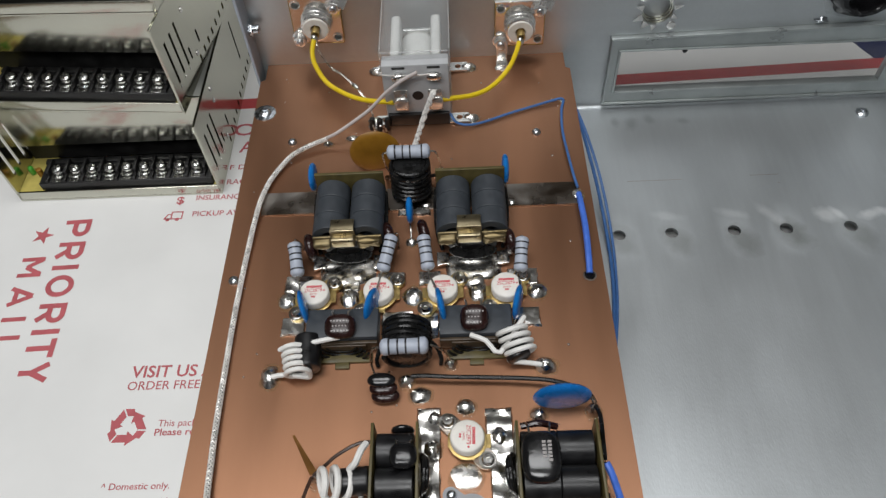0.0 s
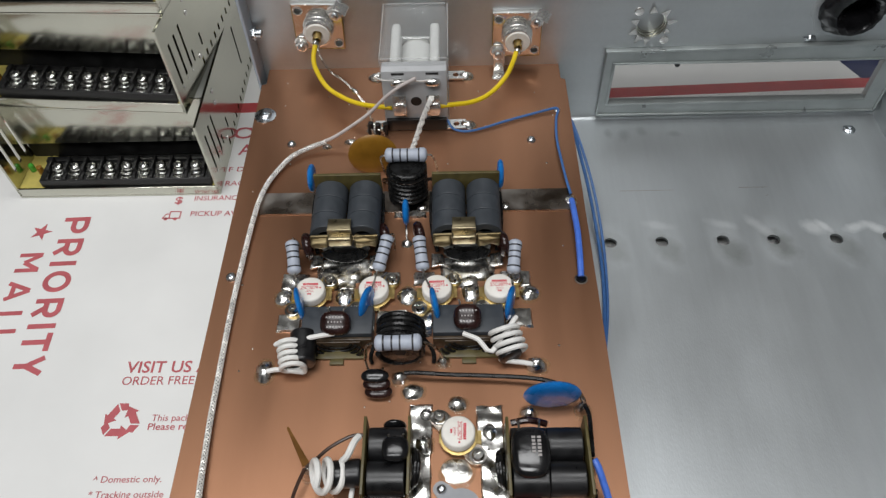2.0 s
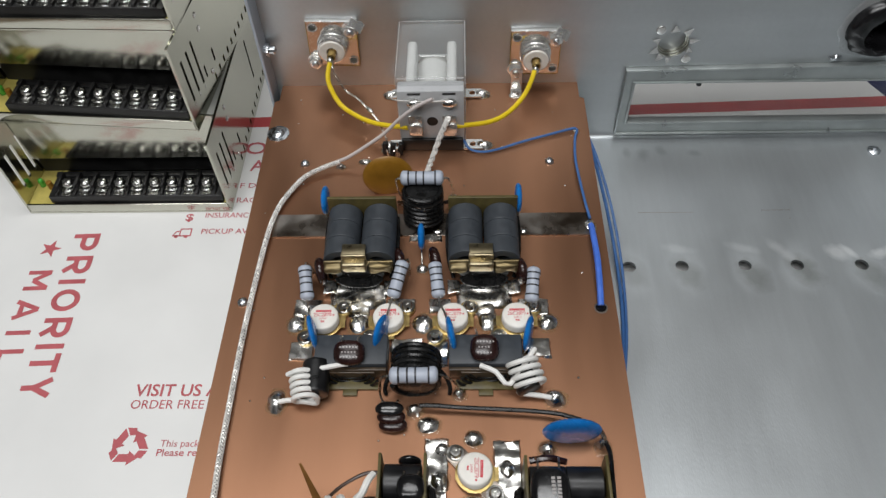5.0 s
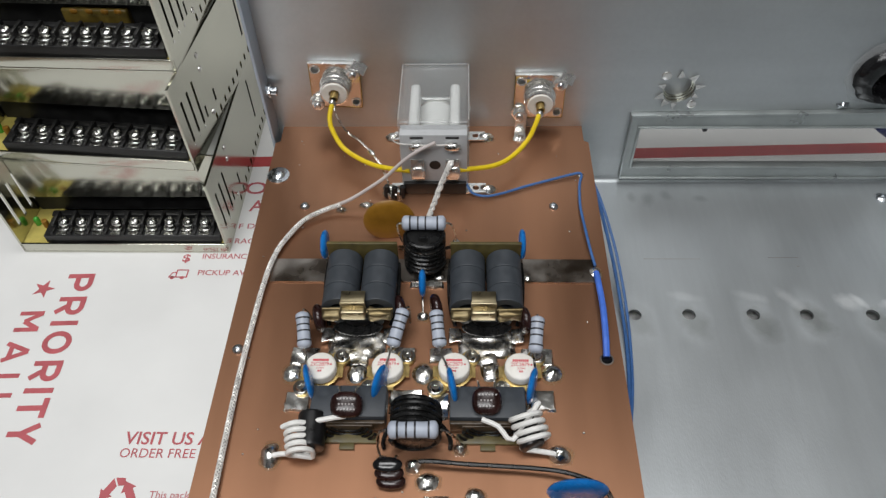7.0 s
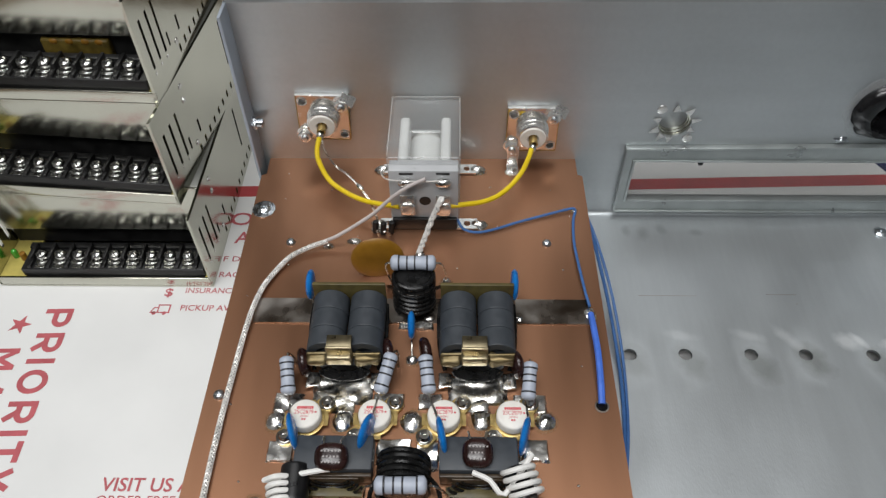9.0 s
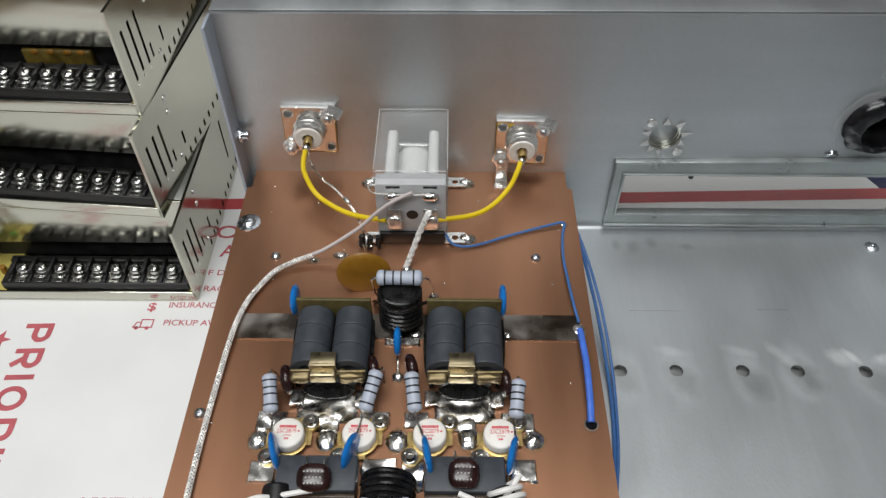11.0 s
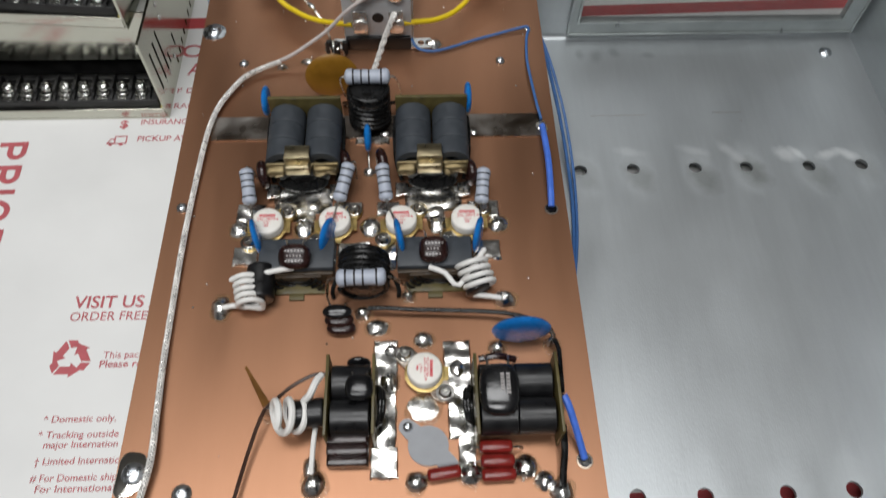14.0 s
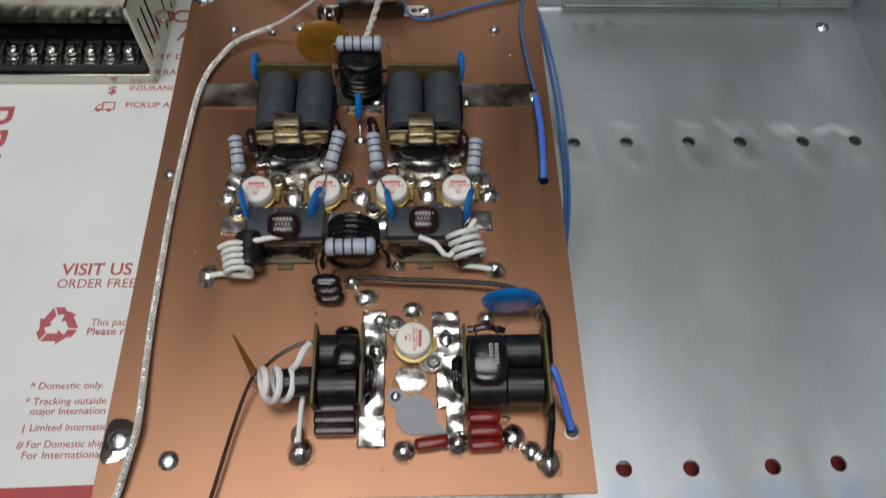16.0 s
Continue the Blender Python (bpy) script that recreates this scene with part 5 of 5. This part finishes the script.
        part("flange_screw", bm, BRIGHT, t)
    return t


q = transistor(0.88, GOLD)
q.matrix_basis = pose(-36.8 * MM, -141.6 * MM, 0.1 * MM)
for x in (-12, 12.6, 37):
    copy_thing(q, pose(x * MM, -141.3 * MM, 0.1 * MM))
transistor(0.88, TIN).matrix_basis = pose(20.2 * MM, -201.2 * MM, 0.4 * MM, 0, 0, -92)


def resistor(p0, p1, r=3.0, leads=()):
    a, b = Vector(p0), Vector(p1)
    L = (b - a).length
    res = thing("resistor", 0, 0, 0, "grey power resistor with dark colour bands", "resistor", "grey resistors")
    res.matrix_basis = span(p0, p1)
    h = L / 2
    bm = bmesh.new()
    prof = [(-h, 0), (-h, r * 0.5), (-h + 0.5, r * 0.86), (-h + 1.2, r * 1.03), (-h + 3.0, r * 1.03), (-h + 3.6, r * 0.93), (h - 3.6, r * 0.93), (h - 3.0, r * 1.03), (h - 1.2, r * 1.03), (h - 0.5, r * 0.86), (h, r * 0.5), (h, 0)]
    lathe(bm, (0, 0, 0), (1, 0, 0), prof, 20)
    part("body", bm, RESGREY, res)
    for f in (-0.62, -0.26, 0.08, 0.62):
        rad = r * (1.045 if abs(f * h) > h - 3.4 else 0.945)
        bm = bmesh.new()
        tube(bm, (f * h - 0.33, 0, 0), (f * h + 0.33, 0, 0), rad, rad - 0.3, 20, 0.05)
        part("band", bm, BAND, res)
    inv = res.matrix_basis.inverted()
    for pts in leads:
        bm = bmesh.new()
        wire(bm, [(inv @ (Vector(p) * MM)) / MM for p in pts], 0.42, 6, 4)
        part("lead", bm, LEAD, res)
    return res


resistor((-45.8, -120.6, 10.4), (-43.8, -133.8, 5.8), 2.65, [[(-43.6, -134.5, 7), (-43, -137, 5), (-42, -141, 7.4), (-41.5, -145, 8)], [(-45.8, -119.5, 9), (-46, -117.5, 8), (-45, -116, 3), (-44, -117, 0)]])
resistor((-6.8, -119.2, 11.2), (-10.8, -132.8, 5.6), 2.65, [[(-11, -133.5, 6.5), (-11.5, -137, 6.6), (-12, -141, 8), (-12.2, -144, 8.5)], [(-6.2, -118.5, 10.5), (-5, -116.5, 8), (-5, -118, 0)]])
resistor((5.4, -119.6, 10.8), (7.2, -133.0, 5.8), 2.65, [[(7.2, -133.5, 7), (8, -137, 6.8), (9.5, -141, 8), (11, -146, 8.5)], [(5.2, -118.5, 9.5), (4.6, -116.5, 7), (4.5, -118, 0)]])
resistor((44.2, -122.0, 10.4), (42.8, -135.2, 5.8), 2.65, [[(42.4, -136, 7), (42, -139, 7), (42, -142, 8), (42, -146, 8)], [(44, -121.5, 9), (44.4, -119, 7), (44.4, -119, 0)]])
resistor((-9, -83.5, 20.5), (8.8, -83.5, 20.5), 3.0, [[(-9, -83.5, 20.5), (-11, -83.3, 19), (-10.5, -81, 9), (-9, -79, 1)], [(8.8, -83.5, 20.5), (11, -83, 19), (12.5, -79, 8), (12.5, -77, 1)]])
resistor((-8.9, -172.5, 17), (7.9, -172.2, 17), 2.9, [[(-9.6, -172.5, 17), (-12, -172.6, 15), (-13, -174, 8), (-12, -176, 2)], [(8.6, -172.2, 17), (11.5, -172, 14), (14, -171.5, 8), (15, -171, 2)]])


def disc_cap(c, r, t, u, n, material, label, leads=(), name="disc_capacitor", group=""):
    """A dipped disc: centre, radius, thickness, its upward direction in its plane and its normal."""
    cap = thing(name, 0, 0, 0, label, "capacitor", group)
    n = Vector(n).normalized()
    u = Vector(u)
    u = (u - n * u.dot(n)).normalized()
    w = n.cross(u)
    m = Matrix((w, u, n)).transposed().to_4x4()
    m.translation = Vector(c) * MM
    cap.matrix_basis = m
    bm = bmesh.new()
    prof = [(-t / 2, 0), (-t / 2 * 0.96, r * 0.45), (-t / 2 * 0.78, r * 0.78), (-t / 2 * 0.45, r * 0.94), (0, r), (t / 2 * 0.45, r * 0.94), (t / 2 * 0.78, r * 0.78), (t / 2 * 0.96, r * 0.45), (t / 2, 0)]
    lathe(bm, (0, 0, 0), (0, 0, 1), prof, 32)
    part("body", bm, material, cap)
    inv = m.inverted()
    for pts in leads:
        bm = bmesh.new()
        wire(bm, [(inv @ (Vector(p) * MM)) / MM for p in pts], 0.4, 6, 4)
        part("lead", bm, LEAD, cap)
    return cap


BL = "small blue dipped disc capacitor standing on edge"
GB = "small blue capacitors"
disc_cap((-39.6, -149.4, 7.8), 6.7, 2.7, (0.3, -1, 0), (1, 0.28, 0.05), BLUECAP, BL, [[(-41.2, -146, 8), (-41.6, -143, 7)], [(-38, -156, 6), (-37.5, -157, 2)]], group=GB)
disc_cap((-14.0, -149.4, 7.8), 6.7, 2.7, (-0.3, -1, 0), (1, -0.34, 0.05), BLUECAP, BL, [[(-12.6, -145, 8.5), (-12.2, -143, 8)], [(-16, -156, 6), (-16.4, -157, 2)]], group=GB)
disc_cap((12.0, -150.4, 7.8), 6.8, 2.7, (0.3, -1, 0), (1, 0.2, 0.05), BLUECAP, BL, [[(11, -146, 8.5), (10.5, -144, 8)], [(13.2, -157, 6), (13.5, -158, 2)]], group=GB)
disc_cap((40.6, -150.2, 7.8), 6.7, 2.7, (-0.3, -1, 0), (1, -0.27, 0.05), BLUECAP, BL, [[(42, -146, 8), (42, -144, 8)], [(39, -156.5, 6), (38.6, -158, 2)]], group=GB)
disc_cap((-40.6, -88.6, 13), 6.0, 3.0, (0, 0, 1), (1, 0, 0), BLUECAP, BL, [[(-40.6, -90, 8), (-40.6, -91, 0.5)], [(-40.6, -86, 8), (-40.8, -86, 0.5)]], group=GB)
disc_cap((39.6, -88.6, 13.5), 6.2, 3.0, (0, 0, 1), (1, 0, 0), BLUECAP, BL, [[(39.6, -91, 8), (40.6, -94, 0.5)], [(39.6, -86, 8), (39.8, -86, 0.5)]], group=GB)
disc_cap((-0.4, -104.0, 7.5), 5.6, 3.0, (0, -0.7, 0.7), (1, 0.03, 0), BLUECAP, BL, [[(-0.4, -107, 3.6), (-0.2, -111, 3), (0, -114.5, 1)], [(-0.4, -100, 6), (-0.4, -98, 1)]], group=GB)
disc_cap((-15.8, -71.5, 9.0), 11.0, 3.4, (0, 0.12, 0.99), (0.10, -0.99, 0.12), ORANGE, "large amber dipped disc capacitor leaning on the board", [[(-16, -63, 16), (-17, -57, 10), (-17, -53, 1)], [(-13, -63, 16), (-12, -57, 9), (-12, -52, 1)]])
disc_cap((52.8, -189.4, 9.4), 10.0, 3.4, (0, -0.05, 1), (0, -1, -0.05), BLUECAP, "large blue dipped disc capacitor beside the transformer", [[(62, -189, 9), (63.5, -190, 8), (64.3, -191, 5)], [(46, -191, 4), (45, -192, 2)]])

# ---- output transformers with grey ferrite tubes ----


def output_transformer():
    t = thing("ferrite_transformer", 0, 0, 0, "twin grey ferrite tube transformer with brass clip", "transformer", "grey ferrite transformers")
    bm = bmesh.new()
    box(bm, -14, 14, 24.6, 26, 0.6, 20, 0.2)
    part("end_board", bm, FR4, t)
    for x in (-7.2, 7.2):
        for k in range(3):
            bm = bmesh.new()
            tube(bm, (x, 24.4 - k * 8.3, 10.5), (x, 16.2 - k * 8.3, 10.5), 6.95, 3.4, 32, 0.32)
            part("ferrite_ring", bm, FERRITE, t)
    def crumpled(bm, amount):
        bmesh.ops.subdivide_edges(bm, edges=bm.edges, cuts=3, use_grid_fill=True)
        for v in bm.verts:
            v.co += Vector((0.4, 1.0, 0.8)) * (amount * noise.noise(v.co * 0.33))

    bm = bmesh.new()
    box(bm, -13.6, 13.6, -2.2, -1.0, 8.0, 13.2, 0.5)
    crumpled(bm, 0.5)
    part("brass_plate", bm, OLIVE, t)
    bm = bmesh.new()
    box(bm, -6.0, 3.6, -6.0, -2.3, 11.2, 16.0, 0.8, 3)
    box(bm, -5.8, 3.4, -2.6, 2.6, 17.7, 18.6, 0.3)
    box(bm, -6.0, 3.6, -3.3, -2.1, 13, 18.6, 0.35)
    part("brass_clip", bm, BRASS, t, "folded brass clip")
    for x0, x1, z1 in ((3.9, 13.2, 13.0), (-13.4, -6.3, 12.0)):
        bm = bmesh.new()
        box(bm, x0, x1, -4.6, -0.4, 8.4, z1, 1.2, 3)
        crumpled(bm, 0.7)
        part("brass_tab", bm, OLIVE, t, "flux-stained brass tab")
    for x0, x1, y0, y1 in ((-14.5, -9.5, -9.5, -3), (9.5, 14.5, -9.5, -3)):
        bm = bmesh.new()
        box(bm, x0, x1, y0, y1, 1.2, 2.2, 0.3)
        crumpled(bm, 0.6)
        part("solder_fillet", bm, SOLDER, t)
    bm = bmesh.new()
    rod(bm, (0, -1.4, 9.0), (0, -2.6, 9.0), 8.2, 28, 0.4)
    bmesh.ops.scale(bm, vec=(1.2, 1, 0.62), verts=bm.verts)
    part("winding_window", bm, BLACKPL, t)
    for k in range(5):
        bm = bmesh.new()
        r = 3.8 + k * 0.6
        wire(bm, [(r * 1.45 * math.cos(a), -3.2 - 0.5 * k - 0.9 * math.sin(-a), 6.6 + r * math.sin(a) * 0.75) for a in [math.pi + math.pi * i / 12 for i in range(13)]], 0.6, 8, 2)
        part("winding", bm, BLACKWIRE, t)
    for s in (-1, 1):
        bm = bmesh.new()
        wire(bm, [(s * 14.2, 23, 10), (s * 14.6, 15, 8), (s * 14, 5, 5), (s * 12, -2, 2)], 0.8, 8)
        part("side_winding", bm, BLACKWIRE, t)
    return t


ot = output_transformer()
ot.matrix_basis = pose(-24.4 * MM, -119 * MM, 0.2 * MM)
copy_thing(ot, pose(24.8 * MM, -119 * MM, 0.2 * MM, 0, 0, 0))
# dark red dipped capacitors beside them
for x, y in ((-39.8, -121), (-8.6, -116.6), (5.4, -115.8), (39.4, -121.5)):
    disc_cap((x, y, 7.2), 5.6, 4.4, (0, 0, 1), (1, 0.25, 0), MICA, "dark brown dipped capacitor beside the transformer", [[(x, y, 2), (x, y - 2, 0.3)]], "dipped_capacitor", "brown dipped capacitors")

# ---- wound chokes ----


def choke(p0, p1, r, turns, label, tail_y):
    c = thing("wound_choke", 0, 0, 0, label, "choke", "black wound chokes")
    a, d = Vector(p0), Vector(p1)
    bm = bmesh.new()
    rod(bm, a, d, r * 0.8, 24, 0.8)
    part("core", bm, BLACKWIRE, c)
    bm = bmesh.new()
    u = (d - a).normalized()
    side = u.orthogonal().normalized() if abs(u.z) > 0.8 else u.cross(Vector((0, 0, 1))).normalized()
    v = side.cross(u)
    N = int(turns * 20)
    wire(bm, [a.lerp(d, i / N) + side * (r - 0.9) * math.cos(i * math.pi / 10) + v * (r - 0.9) * math.sin(i * math.pi / 10) for i in range(N + 1)], 1.0, 8, 1)
    part("winding", bm, BLACKWIRE, c)
    m = (a + d) / 2
    for s in (-1, 1):
        bm = bmesh.new()
        wire(bm, [(m.x + s * (r - 1), m.y, m.z), (s * (r + 1.5), m.y + tail_y * 0.4, m.z * 0.7), (s * (r + 2.6), m.y + tail_y * 0.8, 3), (s * (r + 2.4), m.y + tail_y, 0.6)], 0.8, 8)
        part("tail", bm, BLACKWIRE, c)
    return c


choke((0, -87.2, 18), (0, -88.6, 1.6), 8.7, 7, "choke of thick black wire under a grey resistor", 8)
choke((-0.4, -159.0, 7.9), (-0.4, -171.5, 7.9), 9.1, 6, "choke of black wire wound on a core beside the transistors", -6)

# ---- input transformers ----


def input_transformer():
    t = thing("input_transformer", 0, 0, 0, "flat dark ferrite block transformer with brown capacitor on top", "transformer", "flat ferrite transformers")
    bm = bmesh.new()
    box(bm, -13.4, 13.4, -6.2, 6.4, 1.0, 8.2, 0.8)
    part("ferrite_block", bm, FERRITE, t)
    bm = bmesh.new()
    box(bm, -13.2, 13.2, -7.8, -6.5, 0.8, 6.5, 0.2)
    part("end_board", bm, DARKFR, t)
    bm = bmesh.new()
    box(bm, -9, 9, -8.6, -7.9, 1.5, 6.0, 0.3)
    part("tinned_face", bm, DARKFR, t)
    bm = bmesh.new()
    box(bm, -11, 11, -12.6, -8.8, 0.1, 1.3, 0.2)
    box(bm, -2.6, 2.6, -15.0, -12.5, 0.1, 1.2, 0.2)
    part("foot_board", bm, FR4, t, "brown laminate foot with a tab")
    for k in range(4):
        bm = bmesh.new()
        r = 4 + 1.1 * k
        wire(bm, [(r * 1.4 * math.cos(a), -8.4 - 0.9 * k, 5.6 + r * 0.95 * math.sin(a)) for a in [math.pi * 1.04 + math.pi * 0.92 * i / 10 for i in range(11)]], 0.6, 8, 2)
        part("winding", bm, BLACKWIRE, t)
    return t


it = input_transformer()
it.matrix_basis = pose(-24.6 * MM, -157 * MM, 0)
copy_thing(it, pose(24.6 * MM, -157 * MM, 0))


INKDIM = mat("faded_print", (0.30, 0.28, 0.27), 0.4)


def mica(x, y, z, w, d, h, tilt, material=MICA, label="glossy brown dipped mica capacitor lying on the transformer", bars=True, turn=0.0, upright=False):
    m = thing("mica_capacitor", x, y, z, label, "capacitor", "mica capacitors", turn=(tilt, 0, turn))
    bm = bmesh.new()
    egg(bm, (0, 0, 0), w / 2, d / 2, h / 2, None, 28, 0.70 if h > 4 else 0.92)
    part("body", bm, material, m)
    for s in (-1, 1):
        bm = bmesh.new()
        wire(bm, [(s * w * 0.25, d * 0.42, 0), (s * w * 0.27, d * 0.62, -1), (s * w * 0.3, d * 0.75, -4)], 0.4, 6, 4)
        part("lead", bm, LEAD, m)
    if upright:
        for x0, n0 in ((0.2, 5), (2.0, 6)):
            for k in range(n0):
                bm = bmesh.new()
                box(bm, x0, x0 + 1.2, 3.6 - k * 1.15, 4.4 - k * 1.15, h * 0.485, h * 0.515)
                part("printed_bar", bm, INKDIM, m)
    elif bars:
        for y0, w0, h0 in ((d * 0.2, w * 0.28, 0.7), (0.0, w * 0.22, 0.7), (-d * 0.2, w * 0.26, 0.7)):
            x0 = -w0
            while x0 < w0:
                bm = bmesh.new()
                box(bm, x0, x0 + 0.55, y0 - h0 * 0.4, y0 + h0 * 0.4, h * 0.47, h * 0.502)
                part("printed_bar", bm, INKDIM, m)
                x0 += 1.15
    return m


mica(-24.6, -160.0, 10.6, 11.4, 9.2, 5.6, 22)
mica(24.2, -158.2, 10.8, 10.4, 9.8, 5.6, 22)
mica(43.2, -213, 16.6, 12.6, 16.5, 6.0, 4, BLACKCAP, "glossy black dipped capacitor lying on the ferrite tubes", upright=True)
mica(-0.2, -210.8, 15.4, 8.8, 8.2, 5.0, 4, RUBBER, "glossy black dipped capacitor lying on the ferrite tubes", False)
for k in range(3):
    mica(-9.2 + 0.5 * k, -180.3 - 1.8 * k, 7.4 - 2.5 * k, 10.0, 5.2, 3.2, 10, MICA if k else BLACKCAP, "small brown dipped capacitor in a stack", False)

# ---- white wire coils ----


def white_coil(p0, p1, r, turns, lead_a, lead_b, core, label, spin=1, phase=0.0, squash=1.0, thick=0.95):
    c = thing("wire_coil", 0, 0, 0, label, "coil", "white wire coils")
    pts = coil_pts(p0, p1, r, turns, 12, phase, squash, spin)
    bm = bmesh.new()
    wire(bm, [*lead_a, *pts, *lead_b], thick, 8, 3)
    part("white_winding", bm, WHITEWIRE, c)
    bm = bmesh.new()
    rod(bm, core[0], core[1], core[2], 20, 0.8)
    part("core", bm, FERRITE_D, c)
    return c


white_coil((-41.6, -166, 6.5), (-39.2, -176.6, 5.5), 4.2, 4.6, [(-25, -163.5, 9), (-31, -164.8, 9.5)], [(-45, -174.5, 2.5), (-50, -175, 2)], ((-37, -161, 5.6), (-36.5, -174, 5.0), 5.0), "coil of white insulated wire round a black core", 1, 0.3)
white_coil((36.8, -161.0, 9.2), (40.8, -171.2, 5.4), 5.2, 4.5, [(22.5, -164.2, 9), (28, -166.8, 9), (33, -170.6, 7)], [(43, -173, 3), (48.5, -173.5, 2)], ((36, -161.5, 5.6), (40, -172.5, 5.0), 4.4), "coil of white insulated wire round a black core", 1, 2.6)
white_coil((-27.2, -218.6, 12.0), (-19.0, -216.2, 7.6), 5.0, 2.3, [], [(-15.6, -212.5, 14.4), (-13.6, -208.6, 16), (-12.2, -206.2, 15)], ((-22.5, -216.8, 8.4), (-11.4, -216, 8.6), 4.6), "loose coil of white wire on a black ferrite rod", 1, 0.5, 1.0, 1.15)
cable("white_lead", [(-14.6, -218.5, 4.0), (-14.7, -223, 6.0), (-14.9, -228, 6.0), (-15.2, -234, 4.2)], 0.85, WHITEWIRE, "white insulated wire soldered to the board")

# ---- driver transformers with black ferrite tubes ----


def tube_transformer(x0, x1, ys, rings, label):
    t = thing("driver_transformer", 0, 0, 0, label, "transformer", "black ferrite transformers")
    L = (x1 - x0 - 0.6) / rings
    for y in ys:
        for k in range(rings):
            bm = bmesh.new()
            tube(bm, (x0 + 0.3 + k * L, y, 8.4), (x0 + 0.3 + (k + 1) * L - 0.15, y, 8.4), 5.8, 2.8, 28, 0.3)
            part("ferrite_ring", bm, FERRITE_D, t)
    y0, y1 = min(ys) - 7.4, max(ys) + 7.4
    for x in (x0 - 0.9, x1 + 0.9):
        bm = bmesh.new()
        box(bm, x - 0.5, x + 0.5, y0, y1, 0.3, 15.2, 0.2)
        part("end_board", bm, FR4, t)
    return t


t1 = tube_transformer(-9.6, 3.2, (-206.6, -218.0), 1, "twin black ferrite tube transformer between laminate plates")
t2 = tube_transformer(37.2, 61.2, (-207.3, -218.8), 2, "long twin black ferrite tube transformer between laminate plates")
# toroids pressed against the inner plates and loops of black wire
for x, y, s in ((6.3, -214, 1), (33.6, -214.5, -1)):
    bm = bmesh.new()
    for k in range(2):
        r = 6.2 - k * 0.7
        wire(bm, [(x + s * (k * 0.9 - 1.4) + s * 1.4 * math.cos(a), y + r * math.sin(a), 6.6 + r * 0.9 * math.cos(a)) for a in [math.pi * 2 * i / 16 for i in range(17)]], 0.75, 8, 2)
    tagged(part("wire_loop", bm, BLACKWIRE), "loops of black wire at the transformer end", "wire")
for y, z in ((-224.2, 6.4), (-227.2, 4.6), (-230.0, 2.6)):
    bm = bmesh.new()
    box(bm, -10.8, 2.2, y - 1.7, y + 1.7, 0.2, z + 1.8, 0.7, 3)
    tagged(part("flat_capacitor", bm, FOOTCAP), "flat dark red-brown capacitor at the transformer foot", "capacitor", "flat capacitors")
for y in (-201.2, -198.2):
    bm = bmesh.new()
    egg(bm, (-1.5, y, 5), 4.0, 1.6, 4.0)
    tagged(part("dipped_capacitor", bm, BLACKCAP), "black dipped capacitor behind the transformer", "capacitor")
bm = bmesh.new()
wire(bm, [(38, -199.5, 9), (44, -199, 10), (50, -199.5, 8)], 1.2, 8)
tagged(part("wire_loop", bm, MICA), "short brown wire loop behind the transformer", "wire")

# ---- red film capacitors ----
for x0, x1, y0, y1, z in ((36.8, 47.2, -227.4, -227.4, 5.0), (37, 47.6, -231.6, -231.6, 4.4), (37.2, 48.0, -235.6, -235.2, 2.6), (20.4, 31, -235.2, -233.8, 2.6)):
    cap = thing("film_capacitor", 0, 0, 0, "red-brown film capacitor lying among the solder joints", "capacitor", "red film capacitors")
    cap.matrix_basis = span((x0, y0, z), (x1, y1, z))
    L = x1 - x0
    bm = bmesh.new()
    box(bm, -L / 2, L / 2, -1.95, 1.95, -2.0, 2.0, 1.2, 3)
    part("body", bm, REDCAP, cap)
    for s in (-1, 1):
        bm = bmesh.new()
        wire(bm, [(s * L / 2, 0, 0), (s * (L / 2 + 2), 0, -0.4), (s * (L / 2 + 3.4), 0.5, -z + 1.2)], 0.4, 6, 4)
        part("lead", bm, LEAD, cap)

# ---- black wires and the loose strip ----
cable("black_wire", [(-10, -205.5, 14.5), (-15, -206, 14.5), (-22, -209, 12.5), (-27, -212, 9.5), (-30, -213.5, 8)], 0.62, mat("dark_wire", (0.045, 0.024, 0.016), 0.38), "dark insulated wire to the solder knot")
cable("black_wire", [(-30.5, -214, 7.5), (-33, -219, 5), (-36, -230, 3.5), (-39, -245, 3), (-41, -254, 1), (-43.5, -266, -14), (-45, -280, -30)], 0.62, mat("brown_black_wire", (0.045, 0.02, 0.012), 0.35), "dark brown insulated wire running off the board")
bm = bmesh.new()
box(bm, -7, 7, -1.3, 1.3, -0.15, 0.15, 0.05, 1)
for v in bm.verts:
    v.co.y *= 1.0 - 0.7 * max(0.0, v.co.x) / 7
    v.co.z += 0.012 * v.co.x ** 2
strip = part("copper_strip", bm, FOIL)
strip.matrix_basis = span((-30, -213, 8), (-36, -203, 16))
tagged(strip, "thin bent copper strip standing from the solder knot", "strip")
cable("black_wire", [(1, -177.5, 4), (6, -177.6, 4.4), (16, -178.2, 4.0), (28, -178.8, 4.0), (40, -179.6, 4.2), (50, -181, 4.6), (58, -184.2, 5.6), (62.5, -187.5, 6.4), (64.2, -190.5, 5.5)], 0.85, BLACKWIRE, "black insulated wire across the copper board")
cable("black_wire", [(64.2, -191.5, 5.5), (65, -196, 7), (64.4, -204, 9), (63.8, -212, 10.5)], 0.8, BLACKWIRE, "black wire down the transformer plate")
cable("black_wire", [(63.2, -222, 8), (63.4, -229, 5), (62.4, -236, 3.4), (62, -240, 3)], 1.1, BLACKWIRE, "short black wire soldered to the board")
